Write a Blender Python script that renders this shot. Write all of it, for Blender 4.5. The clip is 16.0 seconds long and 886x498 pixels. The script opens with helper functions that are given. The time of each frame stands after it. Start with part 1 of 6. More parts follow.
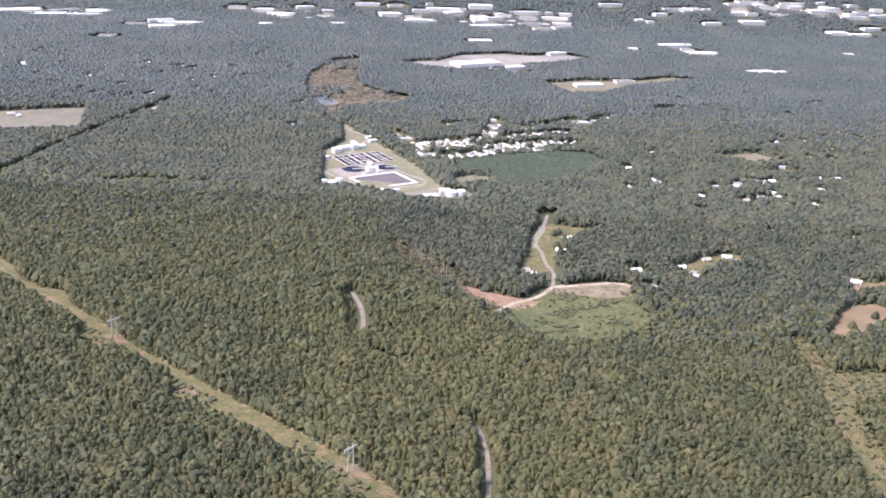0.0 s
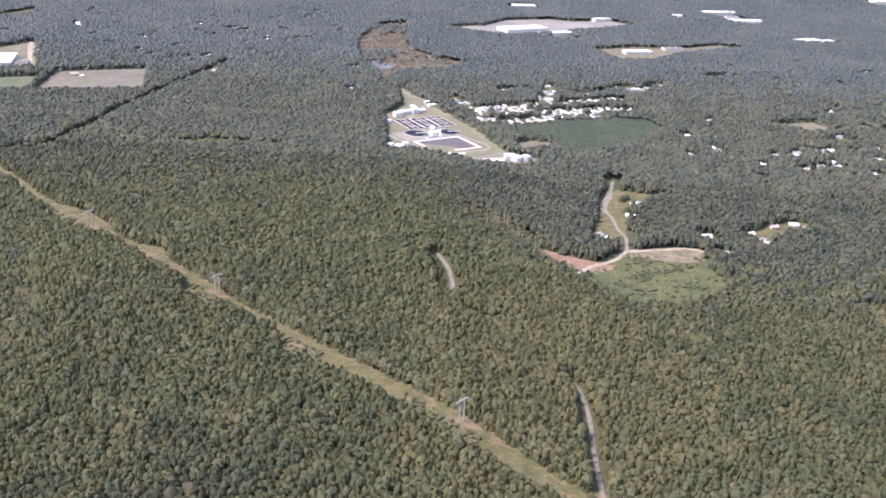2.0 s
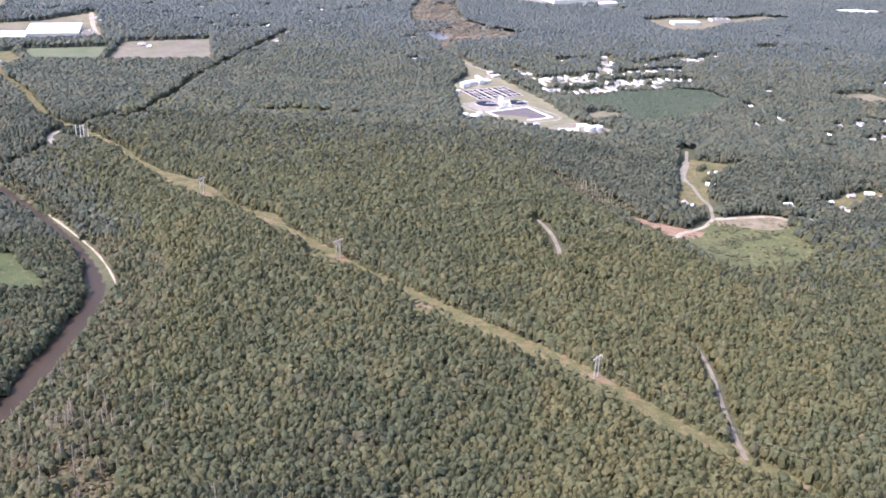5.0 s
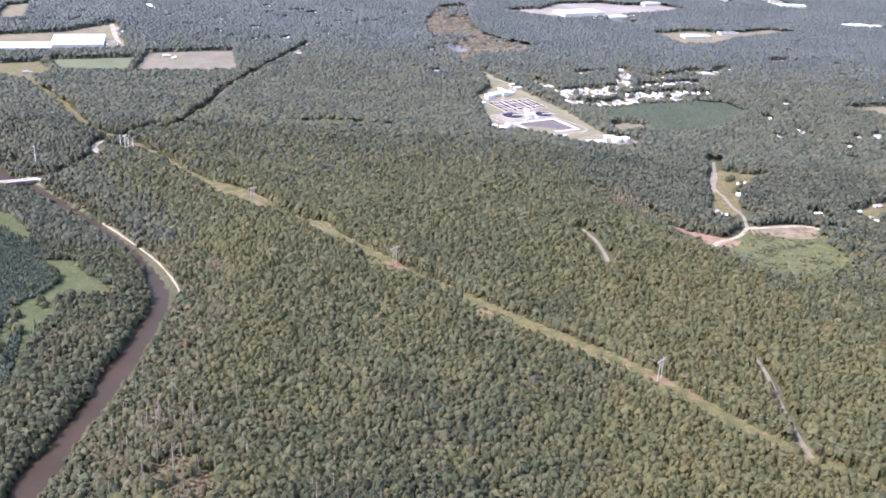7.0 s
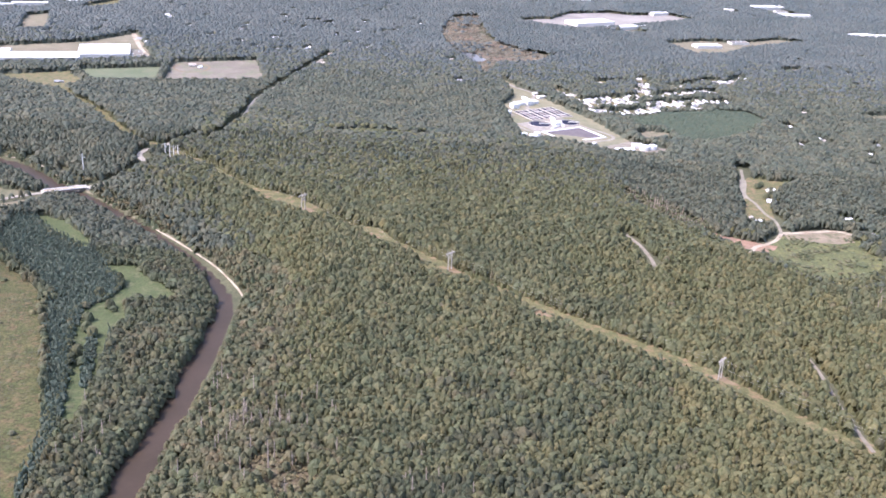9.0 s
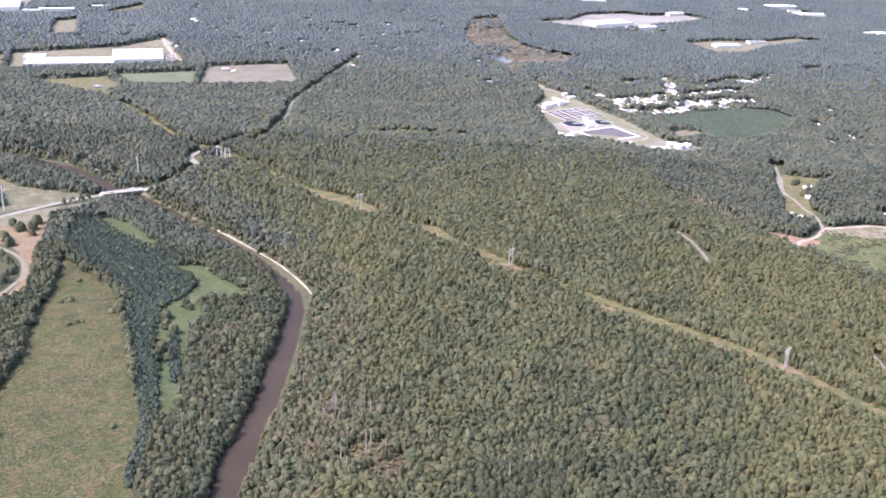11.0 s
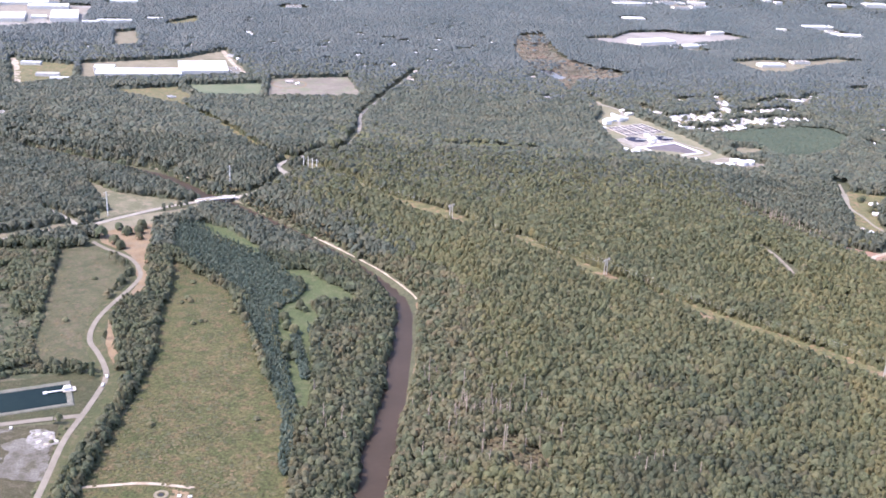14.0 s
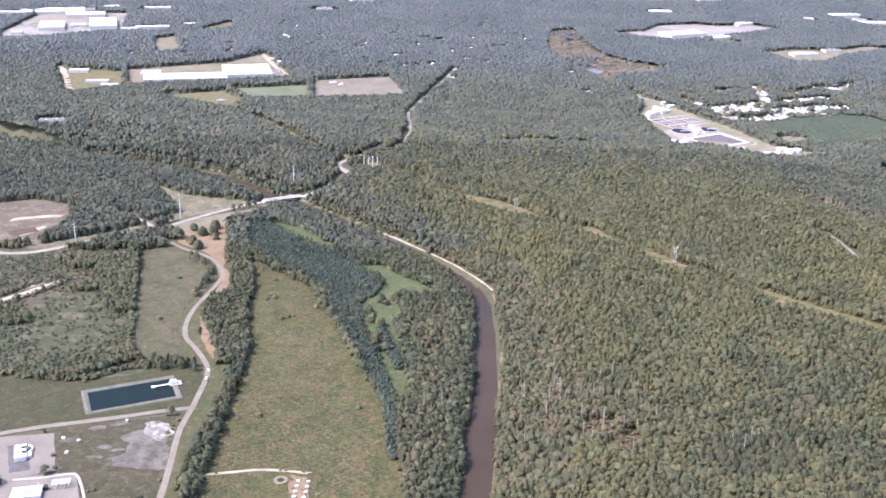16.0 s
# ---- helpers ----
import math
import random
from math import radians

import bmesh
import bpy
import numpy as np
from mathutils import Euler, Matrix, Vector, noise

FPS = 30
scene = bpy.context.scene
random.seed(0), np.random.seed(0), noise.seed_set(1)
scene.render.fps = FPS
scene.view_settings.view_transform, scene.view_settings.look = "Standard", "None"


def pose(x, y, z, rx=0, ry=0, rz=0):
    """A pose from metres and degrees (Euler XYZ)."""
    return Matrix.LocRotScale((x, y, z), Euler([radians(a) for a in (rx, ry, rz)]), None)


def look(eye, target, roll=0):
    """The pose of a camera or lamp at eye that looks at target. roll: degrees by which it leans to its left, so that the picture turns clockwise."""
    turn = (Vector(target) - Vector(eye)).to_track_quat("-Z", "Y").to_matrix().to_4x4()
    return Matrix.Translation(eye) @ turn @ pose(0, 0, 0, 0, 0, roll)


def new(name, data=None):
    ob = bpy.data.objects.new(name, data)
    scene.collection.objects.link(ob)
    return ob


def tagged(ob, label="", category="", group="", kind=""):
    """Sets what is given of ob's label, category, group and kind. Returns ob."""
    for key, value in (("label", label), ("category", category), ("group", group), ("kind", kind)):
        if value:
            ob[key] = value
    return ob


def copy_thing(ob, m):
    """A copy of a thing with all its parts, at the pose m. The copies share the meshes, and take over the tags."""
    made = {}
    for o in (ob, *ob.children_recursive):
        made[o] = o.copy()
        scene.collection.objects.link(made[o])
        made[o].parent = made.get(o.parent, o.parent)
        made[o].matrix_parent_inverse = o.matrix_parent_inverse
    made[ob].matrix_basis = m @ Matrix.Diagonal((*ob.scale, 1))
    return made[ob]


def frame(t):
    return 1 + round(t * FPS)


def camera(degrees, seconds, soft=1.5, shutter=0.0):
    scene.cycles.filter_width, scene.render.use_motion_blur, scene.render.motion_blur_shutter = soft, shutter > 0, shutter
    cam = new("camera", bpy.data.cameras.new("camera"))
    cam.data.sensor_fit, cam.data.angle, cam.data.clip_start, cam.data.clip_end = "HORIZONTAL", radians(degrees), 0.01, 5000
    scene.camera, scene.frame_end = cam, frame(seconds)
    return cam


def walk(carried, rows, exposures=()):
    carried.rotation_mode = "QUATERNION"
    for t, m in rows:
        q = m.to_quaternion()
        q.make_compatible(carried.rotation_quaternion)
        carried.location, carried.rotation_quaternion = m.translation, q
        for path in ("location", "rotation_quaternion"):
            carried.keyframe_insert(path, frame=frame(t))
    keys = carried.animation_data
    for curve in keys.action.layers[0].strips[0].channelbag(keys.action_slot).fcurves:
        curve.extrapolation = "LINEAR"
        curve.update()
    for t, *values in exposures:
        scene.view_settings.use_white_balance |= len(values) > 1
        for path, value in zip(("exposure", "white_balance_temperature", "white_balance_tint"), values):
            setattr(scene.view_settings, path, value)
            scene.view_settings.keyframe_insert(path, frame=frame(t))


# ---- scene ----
cam = camera(48.0, 16.0, soft=1.75)
PATH = [
    (0, (0.72, 3.14, 391.89), (0.270, 97.584, 359.039), 1.87),
    (0.5, (-16.67, -4.94, 393.49), (-17.803, 89.136, 359.595), 2.02),
    (1, (-34.02, -12.98, 395.08), (-35.424, 80.773, 360.318), 2.39),
    (1.5, (-51.34, -20.99, 396.68), (-52.980, 72.421, 361.007), 2.50),
    (2, (-68.62, -28.97, 398.26), (-70.735, 64.205, 362.010), 2.38),
    (2.5, (-85.88, -36.92, 399.85), (-88.321, 55.861, 362.627), 2.17),
    (3, (-103.11, -44.85, 401.42), (-105.914, 47.580, 363.366), 2.27),
    (3.5, (-120.32, -52.76, 402.99), (-123.289, 39.362, 364.207), 2.33),
    (4, (-137.51, -60.66, 404.55), (-140.590, 31.313, 365.402), 2.42),
    (6.5, (-223.19, -99.96, 412.10), (-224.837, -7.694, 373.576), 2.59),
    (7, (-240.29, -107.81, 413.55), (-241.671, -15.352, 375.480), 2.79),
    (7.5, (-257.39, -115.66, 414.98), (-258.374, -23.092, 377.170), 2.96),
    (8, (-274.49, -123.52, 416.39), (-275.244, -30.929, 378.621), 2.94),
    (8.5, (-291.59, -131.38, 417.77), (-291.989, -38.737, 380.134), 2.81),
    (9, (-308.68, -139.26, 419.12), (-309.014, -46.473, 381.832), 2.92),
    (11.5, (-394.28, -178.90, 425.40), (-394.411, -86.053, 388.267), 2.37),
    (12, (-411.44, -186.90, 426.55), (-412.242, -93.623, 390.522), 2.93),
    (12.5, (-428.62, -194.94, 427.66), (-429.551, -101.612, 391.745), 2.86),
    (13, (-445.81, -203.00, 428.72), (-446.689, -109.607, 392.995), 2.79),
    (13.5, (-463.03, -211.10, 429.75), (-463.818, -117.802, 393.776), 2.92),
    (14, (-480.28, -219.25, 430.73), (-481.249, -125.930, 394.795), 3.10),
    (14.5, (-497.56, -227.43, 431.66), (-499.120, -134.017, 395.998), 3.65),
    (15, (-514.86, -235.66, 432.54), (-516.413, -142.214, 396.965), 3.16),
    (15.5, (-532.20, -243.93, 433.38), (-533.936, -150.453, 397.908), 3.21),
    (16, (-549.57, -252.26, 434.16), (-551.828, -159.065, 397.977), 1.49),
]
walk(cam, [(t, look(eye, target, roll)) for t, eye, target, roll in PATH], [(0, 1.43, 6080, 24), (2.0, 1.32, 6000, 25), (3.4, 1.33, 5930, 26), (4.2, 1.52, 5900, 26), (7.5, 1.62, 5850, 26), (13, 1.66, 5800, 26), (16, 1.67, 5800, 28)])

# ---- light ----
SUN_ELEV, SUN_AZ = 52.0, 255.0  # degrees; azimuth from +y, clockwise: the sun stands on the -x side
sky_world = bpy.data.worlds.new("sky")
scene.world = sky_world
sky_world.use_nodes = True
wn = sky_world.node_tree
sky = wn.nodes.new("ShaderNodeTexSky")
sky.sky_type, sky.sun_disc = "NISHITA", False
sky.sun_elevation, sky.sun_rotation = radians(SUN_ELEV), radians(SUN_AZ)
sky.air_density, sky.dust_density = 1.2, 2.5
wn.links.new(sky.outputs[0], wn.nodes["Background"].inputs[0])
wn.nodes["Background"].inputs[1].default_value = 0.15
sun = new("sun", bpy.data.lights.new("sun", "SUN"))
sun.data.energy, sun.data.angle, sun.data.color = 2.1, radians(0.6), (1.0, 0.95, 0.86)
az, el = radians(SUN_AZ), radians(SUN_ELEV)
sun_way = Vector((math.sin(az) * math.cos(el), math.cos(az) * math.cos(el), math.sin(el)))
sun.matrix_world = look(sun_way * 3000, (0, 0, 0))

# ---- materials ----
MATS = {}


def surface(name, dark, light, fine=2.0, broad=60.0, rough=0.9, bump=0.0, third=None, metal=0.0, spec=0.2, contrast=0.25, tint=0.0, stretch=None, leaf=0.0):
    """A two-scale material: broad patches between two colours (third: a second patch colour), fine grain, optional relief."""
    if name in MATS:
        return MATS[name]
    m = bpy.data.materials.new(name)
    m.use_nodes = True
    nt = m.node_tree
    n, link = nt.nodes, nt.links.new
    bsdf = n["Principled BSDF"]
    geo = n.new("ShaderNodeNewGeometry")
    where = geo.outputs["Position"]
    if stretch:
        mp = n.new("ShaderNodeMapping")
        mp.inputs["Scale"].default_value = stretch
        link(where, mp.inputs["Vector"])
        where = mp.outputs[0]

    def grain(scale, detail, lo, hi):
        t = n.new("ShaderNodeTexNoise")
        t.inputs["Scale"].default_value, t.inputs["Detail"].default_value, t.inputs["Roughness"].default_value = scale, detail, 0.62
        link(where, t.inputs["Vector"])
        r = n.new("ShaderNodeMapRange")
        r.inputs["From Min"].default_value, r.inputs["From Max"].default_value = lo, hi
        link(t.outputs["Fac"], r.inputs["Value"])
        return r.outputs[0]

    def mix(fac, a, b, kind="MIX"):
        x = n.new("ShaderNodeMix")
        x.data_type, x.blend_type = "RGBA", kind
        for socket, value in ((x.inputs["Factor"], fac), (x.inputs["A"], a), (x.inputs["B"], b)):
            if isinstance(value, (int, float)):
                socket.default_value = value
            elif isinstance(value, tuple):
                socket.default_value = (*value, 1)
            else:
                link(value, socket)
        return x.outputs["Result"]

    col = mix(grain(1 / broad, 4, 0.35, 0.65), dark, light)
    if third:
        col = mix(grain(1.7 / broad, 6, 0.5, 0.66), col, third)
    g = grain(1 / fine, 3, 0.25, 0.75)
    gain = n.new("ShaderNodeMapRange")
    gain.inputs["To Min"].default_value, gain.inputs["To Max"].default_value = 1 - contrast, 1 + contrast
    link(g, gain.inputs["Value"])
    both = gain.outputs[0]
    if tint:
        at = n.new("ShaderNodeAttribute")
        at.attribute_name = "tint"
        add = n.new("ShaderNodeMath")
        link(at.outputs["Fac"], add.inputs[0])
        oi = n.new("ShaderNodeObjectInfo")
        link(oi.outputs["Random"], add.inputs[1])
        fr = n.new("ShaderNodeMath")
        fr.operation = "FRACT"
        link(add.outputs[0], fr.inputs[0])
        r1 = n.new("ShaderNodeMapRange")
        r1.inputs["To Min"].default_value, r1.inputs["To Max"].default_value = 1 - tint, 1 + tint
        link(fr.outputs[0], r1.inputs["Value"])
        r2 = n.new("ShaderNodeMapRange")
        r2.inputs["To Min"].default_value, r2.inputs["To Max"].default_value = 1 - tint * 0.5, 1 + tint * 0.5
        link(geo.outputs["Random Per Island"], r2.inputs["Value"])
        for extra in (r1.outputs[0], r2.outputs[0]):
            mu = n.new("ShaderNodeMath")
            mu.operation = "MULTIPLY"
            link(both, mu.inputs[0])
            link(extra, mu.inputs[1])
            both = mu.outputs[0]
    if tint:
        spin = n.new("ShaderNodeMath")
        spin.operation = "MULTIPLY"
        spin.inputs[1].default_value = 5.3
        link(fr.outputs[0], spin.inputs[0])
        fr2 = n.new("ShaderNodeMath")
        fr2.operation = "FRACT"
        link(spin.outputs[0], fr2.inputs[0])
        col = mix(1.0, col, mix(fr2.outputs[0], (0.93, 1.01, 1.02), (1.08, 0.995, 0.93)), "MULTIPLY")
    sc = n.new("ShaderNodeVectorMath")
    sc.operation = "SCALE"
    link(col, sc.inputs[0])
    link(both, sc.inputs["Scale"])
    link(sc.outputs[0], bsdf.inputs["Base Color"])
    bsdf.inputs["Roughness"].default_value = rough
    bsdf.inputs["Metallic"].default_value = metal
    bsdf.inputs["Specular IOR Level"].default_value = spec
    if bump:
        b = n.new("ShaderNodeBump")
        b.inputs["Strength"].default_value, b.inputs["Distance"].default_value = 0.8, bump
        link(g, b.inputs["Height"])
        link(b.outputs[0], bsdf.inputs["Normal"])
    if leaf:
        thin = n.new("ShaderNodeBsdfTranslucent")
        link(sc.outputs[0], thin.inputs["Color"])
        blend = n.new("ShaderNodeMixShader")
        blend.inputs[0].default_value = leaf
        link(bsdf.outputs[0], blend.inputs[1])
        link(thin.outputs[0], blend.inputs[2])
        link(blend.outputs[0], n["Material Output"].inputs["Surface"])
    MATS[name] = m
    return m


OAK = surface("oak_leaves", (0.098, 0.104, 0.053), (0.138, 0.136, 0.066), fine=1.1, broad=60, contrast=0.20, bump=0.2, tint=0.10, third=(0.156, 0.146, 0.070), rough=0.7, spec=0.3, leaf=0.42)
# OAK made yellower and brighter: sunlit slopes are put into the colour
LIT_YELLOW_OAK = surface("lit_yellow_oak_leaves", (0.118, 0.119, 0.054), (0.158, 0.149, 0.068), fine=1.1, broad=50, contrast=0.20, bump=0.2, tint=0.10, third=(0.176, 0.158, 0.072), rough=0.7, spec=0.3, leaf=0.42)
# OAK darkened: shade put into the leaf colour; dark bushes use it too
SHADE_OAK = surface("shade_oak_leaves", (0.066, 0.074, 0.042), (0.094, 0.096, 0.050), fine=1.1, broad=60, contrast=0.24, bump=0.2, tint=0.12, third=(0.108, 0.100, 0.056), rough=0.7, spec=0.3, leaf=0.38)
AUTUMN = surface("turning_leaves", (0.102, 0.102, 0.054), (0.138, 0.128, 0.066), fine=1.1, broad=30, contrast=0.24, bump=0.2, tint=0.13, third=(0.160, 0.132, 0.074), rough=0.7, spec=0.3, leaf=0.38)
BANK = surface("bank_leaves", (0.078, 0.088, 0.046), (0.116, 0.118, 0.058), fine=1.1, broad=60, contrast=0.28, bump=0.25, tint=0.18, third=(0.142, 0.122, 0.066), rough=0.7, spec=0.3, leaf=0.36)
PINE = surface("pine_needles", (0.062, 0.080, 0.056), (0.074, 0.092, 0.062), fine=0.9, broad=80, contrast=0.25, bump=0.2, tint=0.16, rough=0.7, spec=0.3, leaf=0.15)
# bluer than OAK: some distance haze is in this leaf colour
VALLEY = surface("valley_leaves", (0.070, 0.080, 0.055), (0.108, 0.112, 0.072), fine=1.5, broad=55, contrast=0.22, bump=0.25, tint=0.11, third=(0.126, 0.120, 0.074), rough=0.7, spec=0.35, leaf=0.34)
# bluest leaves: the far haze is painted into their colour
HAZY_FARWOOD = surface("hazy_far_leaves", (0.057, 0.068, 0.060), (0.080, 0.088, 0.076), fine=3.0, broad=220, contrast=0.28, bump=0.4, tint=0.13, rough=0.65, spec=0.4, leaf=0.15)
BARK = surface("bark", (0.10, 0.085, 0.07), (0.17, 0.15, 0.125), fine=0.3, broad=4, contrast=0.3)
DEADWOOD = surface("dead_wood", (0.250, 0.198, 0.152), (0.350, 0.285, 0.222), fine=0.4, broad=6, contrast=0.3)
WEEDS = surface("tall_weeds", (0.062, 0.062, 0.030), (0.096, 0.085, 0.042), fine=0.9, broad=30, contrast=0.3, bump=0.2, tint=0.2, third=(0.112, 0.086, 0.046))
SCRUB = surface("scrub", (0.072, 0.078, 0.040), (0.108, 0.105, 0.054), fine=0.9, broad=30, contrast=0.4, bump=0.3, tint=0.2, third=(0.13, 0.11, 0.062))
FLOOR = surface("forest_floor", (0.068, 0.070, 0.038), (0.100, 0.095, 0.052), fine=2.5, broad=90, contrast=0.35, bump=0.4)
MEADOW = surface("meadow_grass", (0.047, 0.054, 0.018), (0.087, 0.078, 0.031), fine=2.2, broad=16, contrast=0.62, bump=0.6, third=(0.102, 0.074, 0.036))
PASTURE = surface("pasture_grass", (0.056, 0.058, 0.027), (0.090, 0.083, 0.043), fine=1.6, broad=14, contrast=0.42, bump=0.4, third=(0.104, 0.083, 0.050))
LAWN = surface("green_grass", (0.056, 0.072, 0.028), (0.080, 0.092, 0.038), fine=2.0, broad=18, contrast=0.35, bump=0.3, third=(0.100, 0.100, 0.050))
CUTGRASS = surface("corridor_grass", (0.090, 0.091, 0.038), (0.138, 0.122, 0.055), fine=2.0, broad=13, contrast=0.38, bump=0.4, third=(0.195, 0.134, 0.074))
DRY = surface("dry_grass", (0.152, 0.132, 0.084), (0.200, 0.168, 0.112), fine=2.0, broad=40, contrast=0.2, bump=0.2, third=(0.128, 0.120, 0.068))
CLAY = surface("red_clay", (0.172, 0.116, 0.064), (0.228, 0.164, 0.098), fine=1.8, broad=24, contrast=0.25, bump=0.2, third=(0.176, 0.136, 0.088))
SAND = surface("pale_sand", (0.30, 0.25, 0.18), (0.41, 0.35, 0.26), fine=1.5, broad=20, contrast=0.22, bump=0.2, third=(0.27, 0.20, 0.14))
MARSH = surface("marsh_grass", (0.120, 0.108, 0.074), (0.168, 0.146, 0.102), fine=4, broad=80, contrast=0.3, third=(0.20, 0.12, 0.08))
GRAVEL = surface("gravel", (0.186, 0.160, 0.121), (0.246, 0.213, 0.164), fine=0.9, broad=14, contrast=0.2, third=(0.150, 0.127, 0.095))
PAVE = surface("worn_asphalt", (0.167, 0.143, 0.109), (0.213, 0.184, 0.139), fine=0.8, broad=12, contrast=0.15)
YARD = surface("concrete_yard", (0.155, 0.137, 0.109), (0.201, 0.176, 0.141), fine=1.5, broad=25, contrast=0.15)
CONCRETE = surface("concrete", (0.400, 0.357, 0.295), (0.496, 0.445, 0.374), fine=0.7, broad=9, contrast=0.12)
WHITE = surface("white_paint", (0.64, 0.61, 0.57), (0.74, 0.71, 0.67), fine=1.0, broad=12, rough=0.5, contrast=0.06)
ROOFWHITE = surface("white_roofing", (0.70, 0.69, 0.66), (0.80, 0.79, 0.76), fine=3.0, broad=40, rough=0.6, contrast=0.07)
ROOFGREY = surface("grey_shingle", (0.24, 0.235, 0.23), (0.34, 0.33, 0.32), fine=0.7, broad=8, contrast=0.2)
ROOFTAN = surface("tan_shingle", (0.36, 0.31, 0.26), (0.46, 0.40, 0.34), fine=0.7, broad=8, contrast=0.2)
SIDING = surface("pale_siding", (0.521, 0.489, 0.432), (0.622, 0.587, 0.525), fine=0.5, broad=6, contrast=0.1)
STEEL = surface("galvanised_steel", (0.594, 0.573, 0.519), (0.666, 0.644, 0.586), fine=0.5, broad=5, rough=0.5, metal=0.1, contrast=0.1)
TIMBER = surface("weathered_timber", (0.360, 0.322, 0.268), (0.446, 0.406, 0.348), fine=0.3, broad=4, contrast=0.2)
DARKGLASS = surface("dark_glass", (0.03, 0.035, 0.04), (0.05, 0.055, 0.06), rough=0.15, spec=0.5, contrast=0.1)
RUBBER = surface("black_rubber", (0.03, 0.03, 0.03), (0.045, 0.045, 0.045), contrast=0.1)
RIVERWATER = surface("silty_water", (0.046, 0.033, 0.021), (0.057, 0.040, 0.027), fine=6, broad=60, rough=0.4, contrast=0.06, spec=0.08, bump=0.03)
BLUEWATER = surface("blue_water", (0.007, 0.014, 0.012), (0.010, 0.018, 0.015), fine=5, broad=40, rough=0.25, contrast=0.05, spec=0.05, bump=0.02)
DARKWATER = surface("basin_water", (0.014, 0.015, 0.030), (0.024, 0.025, 0.042), fine=4, broad=25, rough=0.5, contrast=0.1, spec=0.03)
SLUDGE = surface("sludge", (0.10, 0.080, 0.080), (0.135, 0.110, 0.106), fine=2, broad=18, rough=0.7, contrast=0.15)

from mathutils import geometry

# ---- terrain ----
RIVER = [(-557, 218), (-541, 365), (-533, 481), (-528, 582), (-525, 696), (-532, 787), (-557, 831), (-600, 887), (-679, 970), (-748, 1035), (-805, 1089), (-870, 1147), (-922, 1196), (-1018, 1240), (-1157, 1296)]


# knolls and hollows of the wooded hill: x, y, rise
SWELLS = [(-150, 500, -7.8), (-320, 520, -3.9), (-430, 560, -11.2), (-385, 690, -9.0), (-450, 800, 2.3), (-250, 650, -1.4), (-100, 660, 3.2), (60, 620, -10.2), (-200, 780, -1.1), (-400, 920, 5.9), (-130, 960, 6.4), (-300, 1130, 1.7), (60, 820, -4.5), (-520, 1020, 1.1)]


def seg_dist(x, y, line):
    x, y = np.asarray(x, float), np.asarray(y, float)
    best, side = np.full(x.shape, 1e9), np.zeros(x.shape)
    for (ax, ay), (bx, by) in zip(line, line[1:]):
        dx, dy = bx - ax, by - ay
        t = np.clip(((x - ax) * dx + (y - ay) * dy) / (dx * dx + dy * dy), 0, 1)
        d = np.hypot(x - ax - t * dx, y - ay - t * dy)
        s = (x - ax) * dy - (y - ay) * dx
        side = np.where(d < best, s, side)
        best = np.minimum(best, d)
    return best * np.sign(side)


def smooth(v, a, b):
    t = np.clip((v - a) / (b - a), 0, 1)
    return t * t * (3 - 2 * t)


def height(x, y):
    """The lie of the land: a flat valley, a wooded hill between the river and the farms, a far rise shaped to fill the
    camera's view, the river's bed.
    """
    x, y = np.asarray(x, float), np.asarray(y, float)
    d = seg_dist(x, y, RIVER)
    west = smooth(d, 13, 120)
    east = 1 - smooth(x - 215 + 278 * smooth(y, 740, 1131), -100, 100)
    north = 1 - smooth(y + 0.25 * x, 1174, 1522)
    hill = west * east * north
    z = -21 + 21.5 * hill
    for sx, sy, rise in SWELLS:
        z += hill * rise * np.exp(-((x - sx) / 110) ** 2 - ((y - sy) / 110) ** 2)
    z += hill * 1.3 * np.sin(x / 38 + y / 75) * np.sin(y / 50 - x / 100)
    z += (1 - hill) * 1.7 * np.sin(x / 148 + 1) * np.sin(y / 183)
    z += 7.3 * smooth(y, 1566, 2610) * (1 - smooth(x, -522, 174))
    z += 130 * smooth(y, 3480, 4524)
    return z - 4.4 * np.exp(-(d / 20.5) ** 4)



def gz(x, y):
    return float(height(x, y))


def inside(x, y, poly):
    """Which of the points lie in the polygon."""
    hit = np.zeros(np.shape(x), bool)
    for (ax, ay), (bx, by) in zip(poly, poly[1:] + poly[:1]):
        if ay != by:
            hit ^= ((ay > y) != (by > y)) & (x < (bx - ax) * (y - ay) / (by - ay) + ax)
    return hit


def mesh_from(name, verts, faces, material=None, flat=True, tints=None):
    """A mesh of triangles or quads from arrays."""
    verts, faces = np.asarray(verts, np.float32), np.asarray(faces, np.int32)
    me = bpy.data.meshes.new(name)
    k = faces.shape[1]
    me.vertices.add(len(verts))
    me.vertices.foreach_set("co", verts.ravel())
    me.loops.add(faces.size)
    me.loops.foreach_set("vertex_index", faces.ravel())
    me.polygons.add(len(faces))
    me.polygons.foreach_set("loop_start", np.arange(0, faces.size, k, dtype=np.int32))
    me.polygons.foreach_set("use_smooth", np.full(len(faces), not flat))
    if tints is not None:
        me.attributes.new("tint", "FLOAT", "POINT").data.foreach_set("value", np.asarray(tints, np.float32))
    me.update(calc_edges=True)
    if material:
        me.materials.append(material)
    return me


# ground: one sheet, finer where the camera passes near
gx = np.concatenate([np.arange(-9000, -2600, 400), np.arange(-2600, -1300, 50), np.arange(-1300, 620, 11), np.arange(620, 2600, 50), np.arange(2600, 9001, 400)]).astype(float)
gy = np.concatenate([np.arange(-3000, 300, 150), np.arange(300, 1500, 11), np.arange(1500, 2600, 30), np.arange(2600, 5300, 70), np.arange(5300, 9001, 400)]).astype(float)
GX, GY = np.meshgrid(gx, gy)
nx, ny = len(gx), len(gy)
